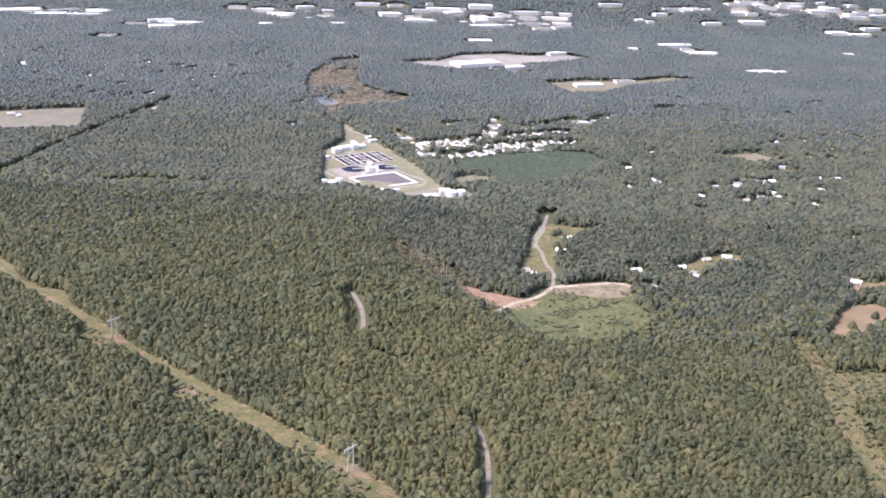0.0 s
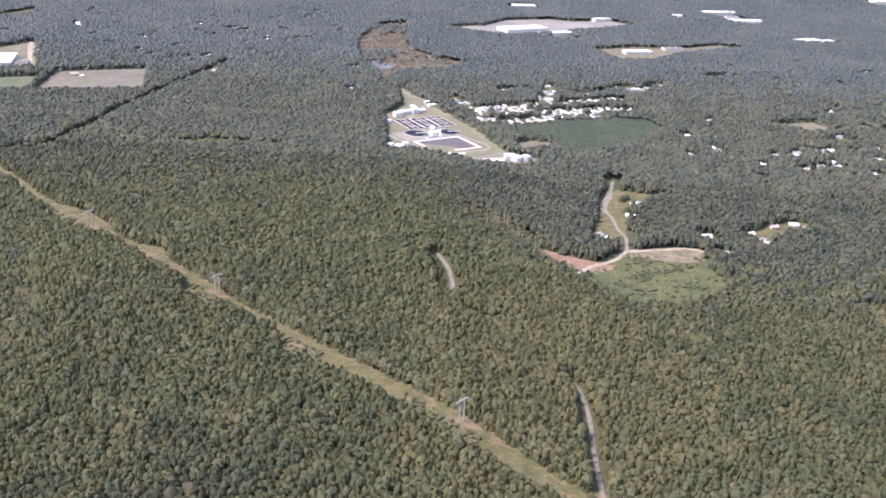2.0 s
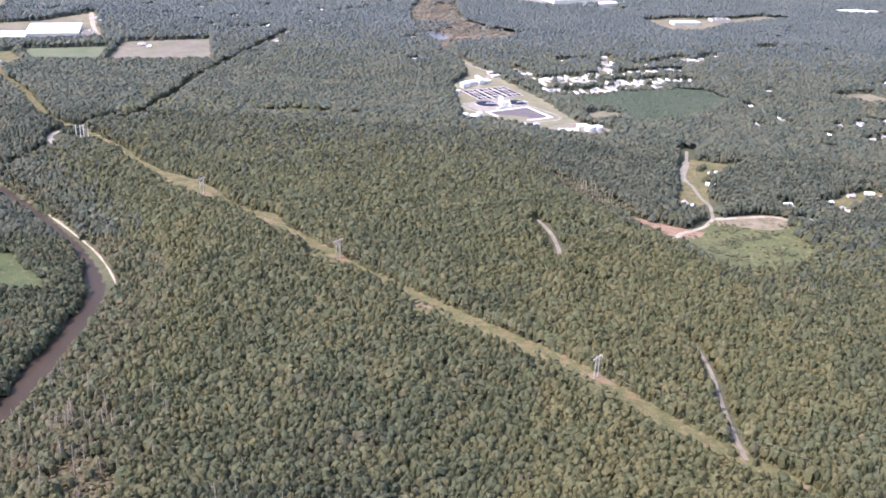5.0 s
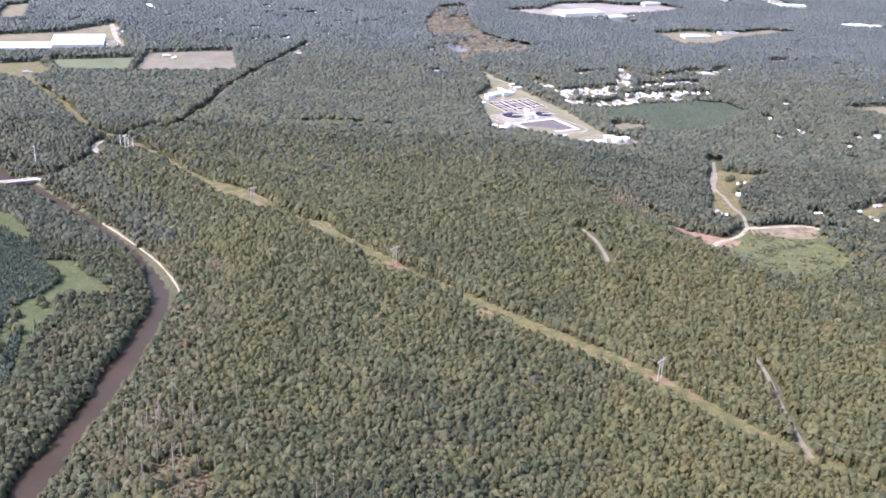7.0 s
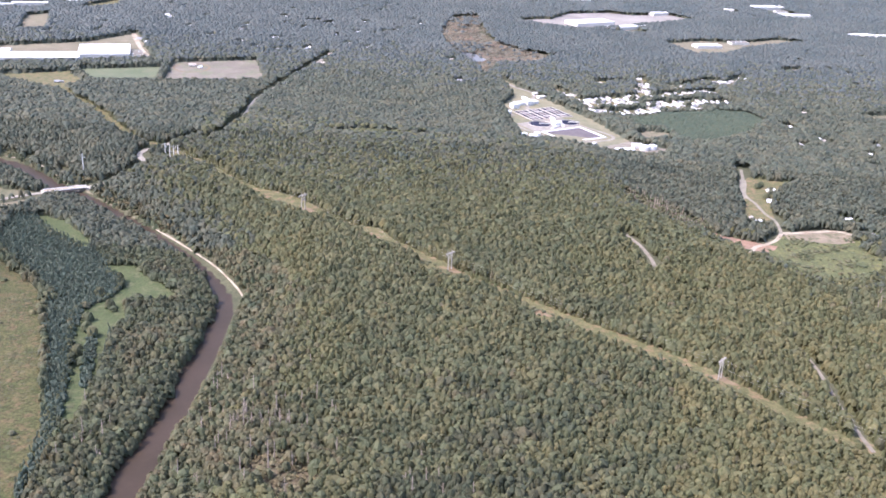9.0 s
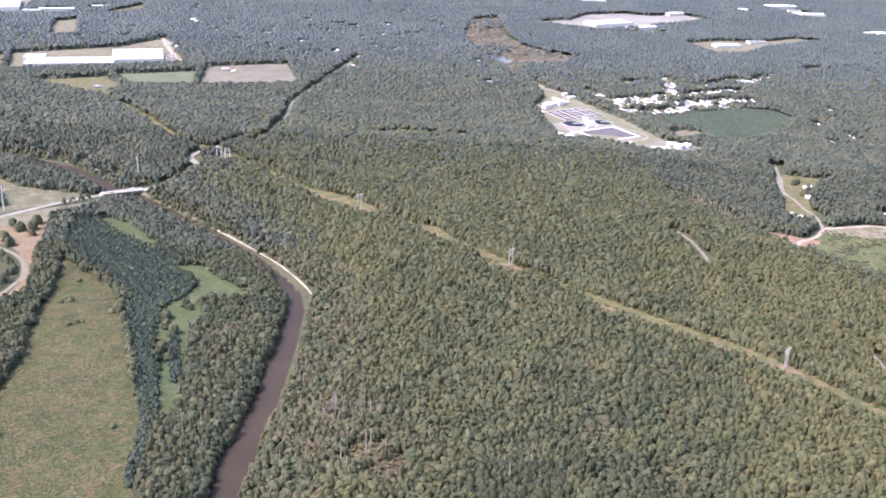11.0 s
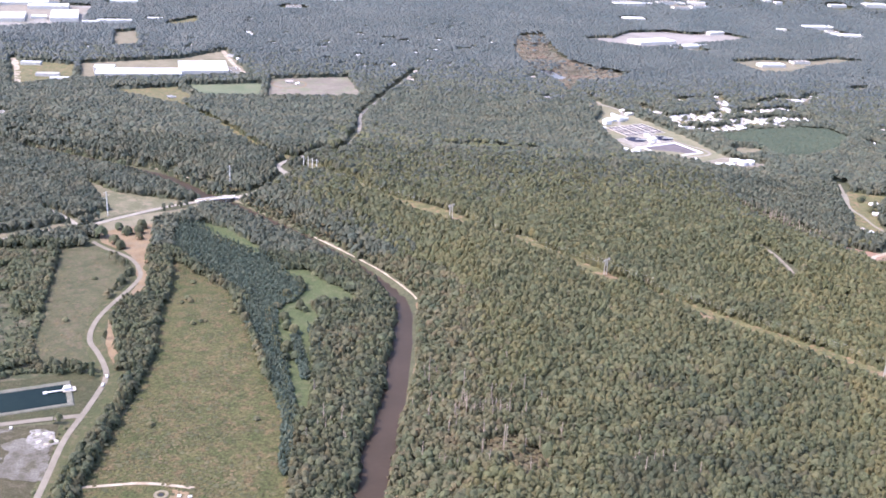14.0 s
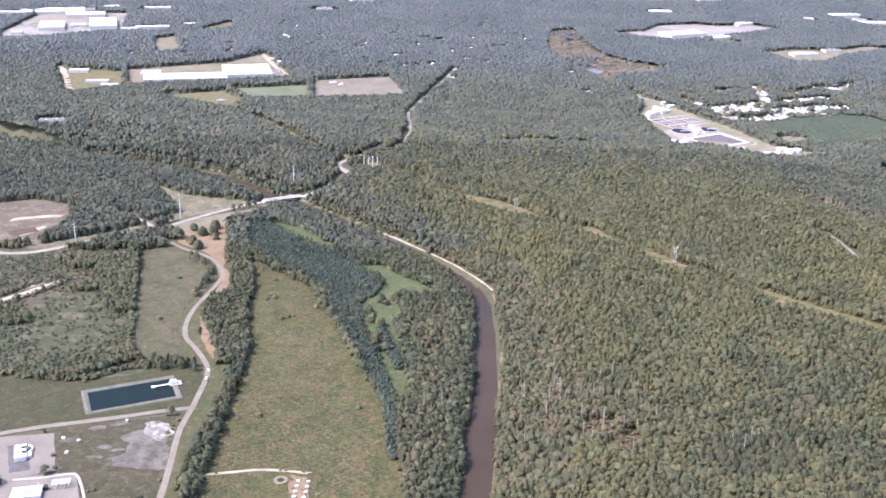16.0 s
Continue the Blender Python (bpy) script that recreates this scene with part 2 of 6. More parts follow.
idx = np.arange(nx * ny).reshape(ny, nx)
quads = np.stack([idx[:-1, :-1], idx[:-1, 1:], idx[1:, 1:], idx[1:, :-1]], -1).reshape(-1, 4)
ground = new("ground", mesh_from("ground", np.stack([GX, GY, height(GX, GY)], -1).reshape(-1, 3), quads, FLOOR, flat=False))
tagged(ground, "brown-green forest floor of a wide wooded river valley", "ground", kind="structure")

LIFT = [0.25]


def wobble(poly, step, amount, seed):
    """The outline of a polygon, walked in short steps and roughened."""
    out = []
    for (ax, ay), (bx, by) in zip(poly, poly[1:] + poly[:1]):
        n = max(1, round(math.hypot(bx - ax, by - ay) / step))
        for i in range(n):
            x, y = ax + (bx - ax) * i / n, ay + (by - ay) * i / n
            q = Vector((x / (step * 2.5), y / (step * 2.5), seed * 7.3))
            v = noise.noise_vector(q) * amount
            out.append((x + v.x, y + v.y))
    return out


def patch(name, poly, material, label, category, step=9.0, rough=4.0, lift=None, grid=14.0):
    """A sheet of other ground cover that follows the terrain, with an uneven outline."""
    from_edge = wobble(poly, step, rough, len(bpy.data.objects))
    LIFT[0] += 0.006
    up = LIFT[0] if lift is None else lift
    xs, ys = [p[0] for p in from_edge], [p[1] for p in from_edge]
    px, py = np.meshgrid(np.arange(min(xs), max(xs), grid), np.arange(min(ys), max(ys), grid))
    ok = inside(px, py, from_edge)
    pts = [Vector(p) for p in from_edge] + [Vector((float(a), float(b))) for a, b in zip(px[ok], py[ok])]
    n = len(from_edge)
    vs, _, fs, *_ = geometry.delaunay_2d_cdt(pts, [(i, (i + 1) % n) for i in range(n)], [], 1, 0.05)
    keep = []
    for f in fs:
        c = sum((vs[i] for i in f), Vector((0, 0))) / len(f)
        if inside(np.array(c.x), np.array(c.y), from_edge):
            keep.append(f if (vs[f[1]] - vs[f[0]]).cross(vs[f[2]] - vs[f[0]]) > 0 else f[::-1])
    vx, vy = np.array([v.x for v in vs]), np.array([v.y for v in vs])
    me = mesh_from(name, np.stack([vx, vy, height(vx, vy) + up], 1), keep, material, flat=False)
    return tagged(new(name, me), label, category, kind="structure")


def curve_points(line, step):
    """A smooth line through a few points."""
    p = [Vector(line[0])] + [Vector(a) for a in line] + [Vector(line[-1])]
    out = []
    for i in range(1, len(p) - 2):
        a, b, c, d = p[i - 1:i + 3]
        n = max(1, round((c - b).length / step))
        for k in range(n):
            t = k / n
            out.append(0.5 * ((2 * b) + (c - a) * t + (2 * a - 5 * b + 4 * c - d) * t * t + (3 * b - a - 3 * c + d) * t ** 3))
    return out + [p[-2]]


def ribbon(name, line, width, material, label, category, step=8.0, lift=0.5, ragged=0.0, level=None, kind="structure", crown=0.0):
    """A road or stream of a given width along a line, laid on the terrain."""
    pts = curve_points(line, step)
    verts, faces = [], []
    for i, p in enumerate(pts):
        t = (pts[min(i + 1, len(pts) - 1)] - pts[max(i - 1, 0)]).normalized()
        nrm = Vector((-t.y, t.x))
        for k in range(5):
            s = k / 4 - 0.5
            w = width * (1 + ragged * noise.noise(Vector((p.x / 22, p.y / 22, 3.1 if k > 2 else 9.7))))
            q = p + nrm * w * s
            z = level if level is not None else gz(q.x, q.y) + lift + crown * (0.25 - s * s)
            verts.append((q.x, q.y, z))
    for i in range(len(pts) - 1):
        for k in range(4):
            a = i * 5 + k
            faces.append((a, a + 5, a + 6, a + 1))
    ob = new(name, mesh_from(name, verts, faces, material, flat=False))
    return tagged(ob, label, category, kind=kind)

# ---- plan: open ground, by name ----
MEAD = [(-816, 880), (-780, 842), (-722, 782), (-704, 738), (-669, 656), (-642, 582), (-610, 509), (-597, 450), (-588, 374), (-600, 287), (-756, 287), (-748, 379), (-755, 540), (-761, 636), (-781, 706), (-790, 789)]
MEAD_W = [(-952, 885), (-914, 899), (-848, 826), (-851, 709), (-837, 649), (-807, 590), (-868, 600), (-899, 699)]
GREEN = [(-686, 857), (-650, 861), (-626, 833), (-603, 811), (-576, 780), (-597, 765), (-620, 768), (-627, 757), (-614, 726), (-620, 689), (-610, 646), (-601, 581), (-597, 535), (-613, 535), (-634, 633), (-655, 686), (-670, 739), (-651, 768), (-642, 799), (-653, 822)]
GREEN_N = [(-813, 1004), (-776, 990), (-710, 920), (-716, 900), (-769, 940), (-805, 982)]
BARE_X = [(-934, 955), (-893, 986), (-866, 983), (-847, 896), (-837, 840), (-873, 889), (-914, 914)]
VERGE = [(-1024, 1154), (-992, 1131), (-956, 1103), (-853, 1083), (-857, 1063), (-918, 1020), (-961, 973), (-1088, 846), (-1122, 857), (-1000, 953), (-944, 1027)]
DIG = [(-1204, 1035), (-1154, 1058), (-1102, 1042), (-1072, 974), (-1083, 887), (-1123, 879), (-1201, 870)]
STRIP = [(-1090, 668), (-1037, 762), (-1011, 789), (-1004, 780), (-1026, 742), (-1078, 660)]
ROUGH = [(-1125, 878), (-1040, 872), (-965, 885), (-925, 790), (-895, 694), (-866, 600), (-822, 586), (-893, 545), (-947, 490), (-1040, 530), (-1140, 700)]
JUNK = [(-889, 474), (-801, 494), (-787, 442), (-783, 405), (-780, 365), (-857, 348), (-861, 392)]
MILL_LAND = [(-1040, 500), (-975, 468), (-942, 455), (-909, 470), (-849, 491), (-787, 512), (-774, 557), (-813, 585), (-905, 548), (-1000, 557)]
PLANT_SITE = [(-222, 1937), (-150, 1804), (-53, 1607), (-9, 1470), (-26, 1414), (-73, 1392), (-159, 1426), (-198, 1486), (-222, 1685), (-197, 1774)]
CLEARING = [(64, 974), (113, 1021), (207, 1045), (228, 994), (205, 946), (154, 899), (104, 873), (74, 910)]
SANDLOT = [(125, 1066), (161, 1086), (192, 1085), (214, 1094), (212, 1052), (187, 1042), (160, 1047), (126, 1051)]
RED = [(8, 1070), (42, 1052), (77, 1036), (104, 1028), (84, 996), (49, 1000), (14, 1012)]
DEAD = [(-75, 1192), (-20, 1150), (32, 1085), (28, 1035), (-15, 1045), (-64, 1105)]
LANE_FIELD = [(104, 1205), (122, 1270), (141, 1305), (213, 1290), (182, 1255), (152, 1230), (130, 1132), (104, 1094), (87, 1105), (92, 1158)]
BARE_E = [(392, 950), (448, 1040), (485, 1051), (505, 1018), (425, 945), (395, 934)]
BARE_EE = [(472, 1104), (529, 1128), (519, 1090), (465, 1067)]
CUT_E = [(348, 948), (376, 944), (372, 868), (435, 873), (435, 809), (369, 800), (364, 713), (374, 644), (324, 644), (329, 722), (338, 800), (345, 870)]
TAN = [(2, 1527), (34, 1555), (65, 1548), (70, 1490), (10, 1474)]
PINES = [(-3, 1643), (189, 1722), (243, 1719), (265, 1662), (205, 1546), (109, 1471), (65, 1500), (9, 1571)]
PINES_W = [(-840, 989), (-795, 994), (-675, 862), (-641, 795), (-666, 725), (-719, 791), (-820, 899)]
MARSHLAND = [(-326, 2685), (-252, 2740), (-234, 2476), (-211, 2312), (-146, 2239), (-69, 2178), (-138, 2085), (-209, 2059), (-250, 1923), (-261, 2009), (-300, 2110), (-340, 2263), (-355, 2429)]
MARSH_POND = [(-302, 2180), (-268, 2168), (-239, 2097), (-271, 2053), (-295, 2095)]
QUARRY = [(-173, 2684), (-45, 2758), (19, 2892), (140, 2957), (213, 2930), (329, 2981), (403, 2877), (247, 2746), (135, 2650), (29, 2570), (-26, 2585)]
QUARRY_S = [(78, 2597), (157, 2636), (214, 2619), (197, 2558), (113, 2562)]
FARLOT = [(222, 2455), (332, 2526), (434, 2530), (565, 2621), (647, 2588), (447, 2438), (354, 2325), (273, 2300), (240, 2388)]
TAN_FIELD = [(-900, 1916), (-734, 1985), (-677, 1776), (-867, 1720)]
GREEN_FIELD = [(-1063, 1806), (-902, 1870), (-876, 1725), (-982, 1684)]
FACTORY_LOT = [(-1326, 1955), (-1134, 2071), (-1071, 2188), (-1051, 2195), (-940, 1920), (-1265, 1784)]
WEST_LOT = [(-1478, 1965), (-1457, 1953), (-1327, 1939), (-1270, 1763), (-1321, 1656), (-1351, 1661)]
VERGE_N = [(-1191, 1706), (-1066, 1790), (-992, 1686), (-1001, 1555), (-1100, 1612)]
FIELD_NW = [(-1388, 2358), (-1343, 2413), (-1262, 2172), (-1315, 2140)]
RIDGE_GRASS = [(-511, 1382), (-444, 1409), (-337, 1411), (-351, 1379), (-437, 1360), (-488, 1355)]
STREETS = [[(-62, 1746), (35, 1804), (130, 1851), (228, 1899)], [(-60, 1701), (23, 1751), (81, 1759), (162, 1792), (231, 1804)], [(-50, 1671), (29, 1682), (97, 1732), (157, 1747)], [(-17, 1931), (43, 1949)], [(93, 1994), (85, 1941), (69, 1860)], [(142, 1927), (192, 1969), (240, 2010)], [(254, 2013), (266, 1965), (314, 2047)], [(-105, 1845), (-62, 1746)]]
FIELD_NN = [(-1309, 2552), (-1260, 2685), (-1216, 2558), (-1288, 2478)]
STRIP_E = [(438, 2164), (503, 2206), (483, 2145), (430, 2108)]
REACH = [(-1002, 1240), (-955, 1218), (-880, 1175), (-840, 1130), (-858, 1112), (-900, 1150), (-975, 1200)]
PARK = [(-109, 1870), (-30, 1675), (47, 1690), (141, 1762), (231, 1797), (252, 1940), (151, 1936), (84, 1888), (-3, 1823)]
PARK_N = [(-44, 1927), (-26, 1905), (130, 1992), (252, 1992), (339, 2088), (296, 2123), (113, 2036)]
EAST_FIELD = [(452, 1740), (557, 1784), (600, 1705), (522, 1679)]
EAST_FIELD_N = [(522, 1653), (592, 1666), (600, 1627), (531, 1618)]
EAST_YARD = [(261, 1131), (300, 1166), (357, 1214), (383, 1201), (348, 1157), (304, 1122)]
ROW = [(113, 435), (52, 523), (4, 570), (-63, 632), (-174, 726), (-304, 840), (-393, 920), (-485, 1000), (-592, 1105), (-698, 1216), (-793, 1288), (-880, 1416), (-954, 1509), (-1013, 1604)]
TRACK_E = [(36, 536), (36, 560), (36, 600), (37, 644), (36, 683), (29, 715)]
TRACK_N = [(-97, 967), (-87, 938), (-80, 905), (-78, 877)]
TRACK_N_SIDE = [(x - 6, y - 15) for x, y in TRACK_N]
SPUR = [(-65, 835), (-50, 820), (-38, 814)]
LANE = [(140, 1345), (137, 1329), (126, 1274), (114, 1217), (119, 1190), (122, 1145), (128, 1115), (123, 1071)]
LANE_W = [(123, 1071), (108, 1045), (91, 1029), (75, 1017), (58, 980), (45, 945)]
LANE_E = [(124, 1072), (157, 1079), (196, 1089), (218, 1079)]
XROAD = [(-1262, 870), (-1157, 857), (-1088, 855), (-1035, 892), (-998, 933), (-954, 958), (-916, 1004), (-862, 1062), (-805, 1098), (-748, 1131), (-729, 1164), (-746, 1209), (-696, 1305)]
XSTUB = [(-954, 958), (-987, 990), (-1022, 1018)]
DRIVE = [(-922, 912), (-900, 893), (-862, 867), (-839, 832), (-832, 799), (-840, 719), (-838, 676), (-829, 646), (-815, 626), (-797, 596), (-788, 570), (-786, 515), (-786, 468), (-778, 409), (-773, 365), (-766, 287)]
MILL_ROAD = [(-786, 509), (-818, 498), (-849, 486), (-909, 465), (-940, 448), (-957, 409)]
FIELD_TRACK = [(-773, 402), (-731, 412), (-703, 418), (-666, 416)]
CREEK_ROAD = [(-674, 1288), (-659, 1331), (-653, 1444), (-668, 1629), (-653, 1736), (-627, 1871), (-592, 2054)]
TOP_A = [(-591, 1094), (-555, 1074), (-524, 1063), (-477, 1024), (-443, 974), (-470, 962), (-520, 996), (-557, 1044)]
TOP_B = [(-413, 952), (-384, 942), (-353, 876), (-374, 868), (-405, 912)]
TOP_C = [(-343, 873), (-308, 861), (-281, 813), (-304, 804), (-336, 830)]
TOP_D = [(-235, 762), (-207, 761), (-183, 726), (-215, 712)]
TOP_E = [(-116, 690), (-94, 668), (-50, 615), (-62, 592), (-85, 615), (-112, 655)]
TOPS = [TOP_A, TOP_B, TOP_C, TOP_D, TOP_E]
PLOT_EDGE = [(60, 962), (72, 1005), (118, 1062), (150, 1066), (216, 1064), (218, 1036), (113, 1012), (70, 965)]
RED_SLOPE = [(10, 1050), (50, 1012), (72, 985), (62, 955), (30, 985), (2, 1022)]
PINE_BELT = [(-707, 766), (-665, 750), (-652, 686), (-631, 620), (-612, 551), (-601, 490), (-598, 440), (-606, 440), (-620, 529), (-667, 663), (-690, 711)]
PINE_ROWS = [[(-640, 681), (-629, 684), (-606, 599), (-612, 592)], [(-624, 700), (-611, 691), (-596, 625), (-605, 622)]]
ROADSIDE = [(-952, 950), (-912, 1003), (-853, 1051), (-813, 1086), (-826, 1044), (-868, 988), (-921, 950)]
PLANT_S = [(-75, 1378), (28, 1388), (48, 1440), (-15, 1475), (-70, 1420)]
WORKS_W = [(-200, 1425), (-160, 1415), (-150, 1470), (-200, 1480)]
CLAY_BEND = [(-830, 705), (-807, 656), (-789, 609), (-786, 594), (-801, 620), (-822, 667)]
CLAY_VERGE = [(-850, 850), (-824, 825), (-814, 771), (-825, 723), (-830, 793)]
DRIVE_VERGE = [(-788, 590), (-783, 535), (-783, 475), (-779, 416), (-772, 365), (-765, 287), (-753, 287), (-758, 365), (-765, 410), (-766, 470), (-766, 535), (-770, 590)]
YARD_GAP = [(-897, 460), (-884, 470), (-856, 404), (-846, 398), (-834, 370), (-846, 345), (-872, 402)]
FACTORY_ROAD = [(-1066, 2193), (-1008, 2051), (-951, 1935)]
WEST_ROAD = [(-1482, 1972), (-1418, 1845), (-1340, 1666)]
INDUSTRY_W = [(-1754, 2267), (-1660, 2310), (-1500, 2440), (-1590, 2780), (-1840, 2720), (-1802, 2373)]
HEATH = [(-1030, 735), (-967, 755), (-925, 700), (-900, 637), (-928, 612), (-965, 612), (-1000, 667)]
WOOD_EDGE = [(-1000, 850), (-945, 850), (-895, 707), (-922, 698), (-955, 760)]
OPEN = TOPS + [RIDGE_GRASS, YARD_GAP, INDUSTRY_W, DRIVE_VERGE, PLOT_EDGE, RED_SLOPE, ROADSIDE, PLANT_S, WORKS_W, CLAY_BEND, CLAY_VERGE, MEAD, MEAD_W, GREEN, GREEN_N, BARE_X, VERGE, DIG, STRIP, JUNK, MILL_LAND, PLANT_SITE, CLEARING, SANDLOT, RED, LANE_FIELD, BARE_E, BARE_EE, CUT_E, TAN,
        QUARRY, QUARRY_S, FARLOT, TAN_FIELD, GREEN_FIELD, FACTORY_LOT, WEST_LOT, VERGE_N, FIELD_NW, FIELD_NN, STRIP_E, REACH, EAST_FIELD, EAST_FIELD_N, EAST_YARD]
LINES = [([(x + 9, y + 2) for x, y in RIVER[:6]], 7.5), ([(x + 11, y + 10) for x, y in RIVER[5:9]], 6.5), ([(x + 9, y + 10) for x, y in RIVER[8:11]], 5), (RIVER[10:], 15), (ROW[:6], 10.5), (ROW[5:10], 12.0), (ROW[9:], 9.0), *[(s, 17 if i < 3 else 14) for i, s in enumerate(STREETS)], (FACTORY_ROAD, 12), (WEST_ROAD, 14), (TRACK_E, 7.5), ([(x - 8, y - 9) for x, y in ROW[1:5]], 10), (TRACK_N, 9), (TRACK_N_SIDE, 7), (LANE, 12), (LANE_W, 9), (LANE_E, 8), (XROAD, 11), (XSTUB, 6), (DRIVE, 12), (MILL_ROAD, 8), (CREEK_ROAD, 9), (RIVER[:7], 11.5), ([(x + 4, y + 5) for x, y in RIVER[6:11]], 7.5), (RIVER[10:], 12), (SPUR, 6)]
BUILT = []  # (x, y, radius) of things that trees keep away from


patch("meadow", MEAD, MEADOW, "wide rough meadow of olive and tan grass beside the river woods", "meadow", rough=5)
patch("meadow", MEAD_W, PASTURE, "small olive meadow inside the bend of a pale drive", "meadow")
patch("grass_clearing", GREEN, LAWN, "bright green grass clearing between pines and river woods", "clearing")
patch("grass_clearing", GREEN_N, LAWN, "narrow green grass strip at the edge of the pines", "clearing")
patch("bare_ground", BARE_X, CLAY, "bare orange soil dotted with a few trees beside the drive", "bare ground", rough=6)
patch("road_verge", VERGE, surface("tan_verge", (0.100, 0.098, 0.054), (0.142, 0.126, 0.076), fine=2, broad=26, contrast=0.25, third=(0.185, 0.152, 0.100)), "dry tan grass verge along the river road", "verge", rough=5)
patch("excavation", DIG, surface("dug_earth", (0.088, 0.074, 0.050), (0.132, 0.106, 0.074), fine=3, broad=30, contrast=0.35, bump=0.4, third=(0.165, 0.132, 0.096)), "brown excavated ground of a borrow pit", "bare ground")
patch("rough_ground", ROUGH, surface("scrub_ground", (0.044, 0.052, 0.025), (0.068, 0.070, 0.034), fine=2, broad=24, contrast=0.35, bump=0.4, third=(0.125, 0.102, 0.066)), "olive scrubland with scattered bushes", "scrubland")
patch("bare_ground", [(-1075, 725), (-1039, 790), (-986, 812), (-978, 789), (-1011, 709), (-1060, 690)], surface("raw_soil", (0.075, 0.064, 0.038), (0.118, 0.088, 0.056), fine=1.5, broad=16, contrast=0.35, bump=0.3, third=(0.060, 0.066, 0.032)), "brown scraped soil round a pale strip", "bare ground", rough=6)
patch("bare_ground", [(-1066, 700), (-1046, 734), (-1026, 760), (-1007, 785), (-1002, 779), (-1024, 748), (-1056, 696)], SAND, "pale strip of scraped sandy soil", "bare ground", rough=2, step=5, lift=0.66)
patch("bare_ground", [(-1047, 752), (-1023, 786), (-1019, 781), (-1040, 747)], SAND, "narrow pale bank of heaped sand", "bare ground", rough=2, step=5, lift=0.66)
patch("yard_ground", MILL_LAND, surface("pond_grass", (0.038, 0.042, 0.018), (0.054, 0.053, 0.024), fine=1.6, broad=13, contrast=0.4, bump=0.3, third=(0.070, 0.060, 0.031)), "mown olive grass round a lined pond", "grass")
patch("rubble_yard", YARD_GAP, surface("gap_grass", (0.044, 0.046, 0.022), (0.070, 0.062, 0.034), fine=1.5, broad=14, contrast=0.35, bump=0.3, third=(0.092, 0.078, 0.05)), "brown and olive weeds beside a concrete pad", "yard", rough=3)
patch("rubble_yard", JUNK, surface("rubble_ground", (0.044, 0.042, 0.020), (0.068, 0.059, 0.032), fine=1.5, broad=11, contrast=0.35, bump=0.2, third=(0.090, 0.073, 0.047)), "brown rubble yard of gravel and dry grass", "yard")
patch("mown_grass", PLANT_SITE, surface("mown_grass", (0.165, 0.150, 0.090), (0.225, 0.195, 0.122), fine=4, broad=45, contrast=0.2, third=(0.14, 0.14, 0.08)), "pale mown grass round the water treatment works", "grass", rough=3)
patch("clearing", CLEARING, surface("clearing_grass", (0.074, 0.084, 0.034), (0.112, 0.112, 0.046), fine=2.5, broad=18, contrast=0.35, bump=0.5, third=(0.150, 0.138, 0.056)), "yellow-green grassy clearing in the forest", "clearing", rough=7)
patch("clearing", PLOT_EDGE, surface("clearing_grass", (0, 0, 0), (0, 0, 0)), "yellow-green grass between clearing and sandy plot", "clearing", rough=3)
patch("clearing", RED_SLOPE, CUTGRASS, "olive grass below a reddish slope", "clearing", rough=5)
patch("bare_ground", SANDLOT, surface("plot_soil", (0.16, 0.13, 0.085), (0.235, 0.185, 0.125), fine=1.5, broad=14, contrast=0.3, third=(0.10, 0.098, 0.05)), "pale sandy building plot at the edge of a clearing", "bare ground")
patch("bare_ground", RED, surface("raw_clay", (0.215, 0.125, 0.078), (0.285, 0.180, 0.125), fine=1.5, broad=16, contrast=0.3, third=(0.16, 0.12, 0.075)), "reddish clay slope beside a track", "bare ground", rough=6)
patch("dead_stand_ground", DEAD, surface("litter", (0.096, 0.080, 0.046), (0.136, 0.104, 0.062), fine=1.5, broad=14, contrast=0.35, third=(0.085, 0.085, 0.045)), "reddish ground under bare grey trees", "bare ground", rough=9)
patch("lane_field", LANE_FIELD, CUTGRASS, "pale green field beside the farm lane", "field")
patch("bare_ground", BARE_E, CLAY, "orange bare soil clearing with a few trees", "bare ground", rough=8)
patch("bare_ground", BARE_EE, CLAY, "orange bare soil beside a house", "bare ground", rough=6)
patch("clearing", CUT_E, CUTGRASS, "yellowish grass strip cut through the forest", "clearing", rough=8)
patch("dry_patch", TAN, DRY, "tan dry grass patch beside the pine stand", "field")
patch("marsh", MARSHLAND, MARSH, "brown reedy marsh in the distance", "marsh", rough=42, step=26, grid=40)
patch("quarry_ground", QUARRY, surface("quarry_grey", (0.195, 0.172, 0.145), (0.265, 0.235, 0.20), fine=9, broad=120, contrast=0.12), "pale grey levelled industrial ground far off", "industrial ground", rough=14, step=30, grid=40)
patch("quarry_ground", QUARRY_S, GRAVEL, "pale sandy ground below the levelled site", "industrial ground", rough=8, step=20, grid=30)
patch("quarry_ground", FARLOT, DRY, "pale sandy cleared site with green edges far off", "industrial ground", rough=16, step=30, grid=40)
patch("field", TAN_FIELD, surface("ploughed_field", (0.135, 0.115, 0.088), (0.195, 0.165, 0.125), fine=6, broad=50, contrast=0.15, third=(0.140, 0.145, 0.085)), "brown bare field beside a green one", "field", rough=4, step=20, grid=30)
patch("field", GREEN_FIELD, surface("hay_field", (0.098, 0.115, 0.062), (0.122, 0.134, 0.076), fine=4, broad=50, contrast=0.15, third=(0.135, 0.135, 0.08)), "flat pale green field", "field", rough=4, step=20, grid=30)
patch("factory_lot", FACTORY_LOT, DRY, "brown lot round a long white factory", "yard", rough=3, grid=30)
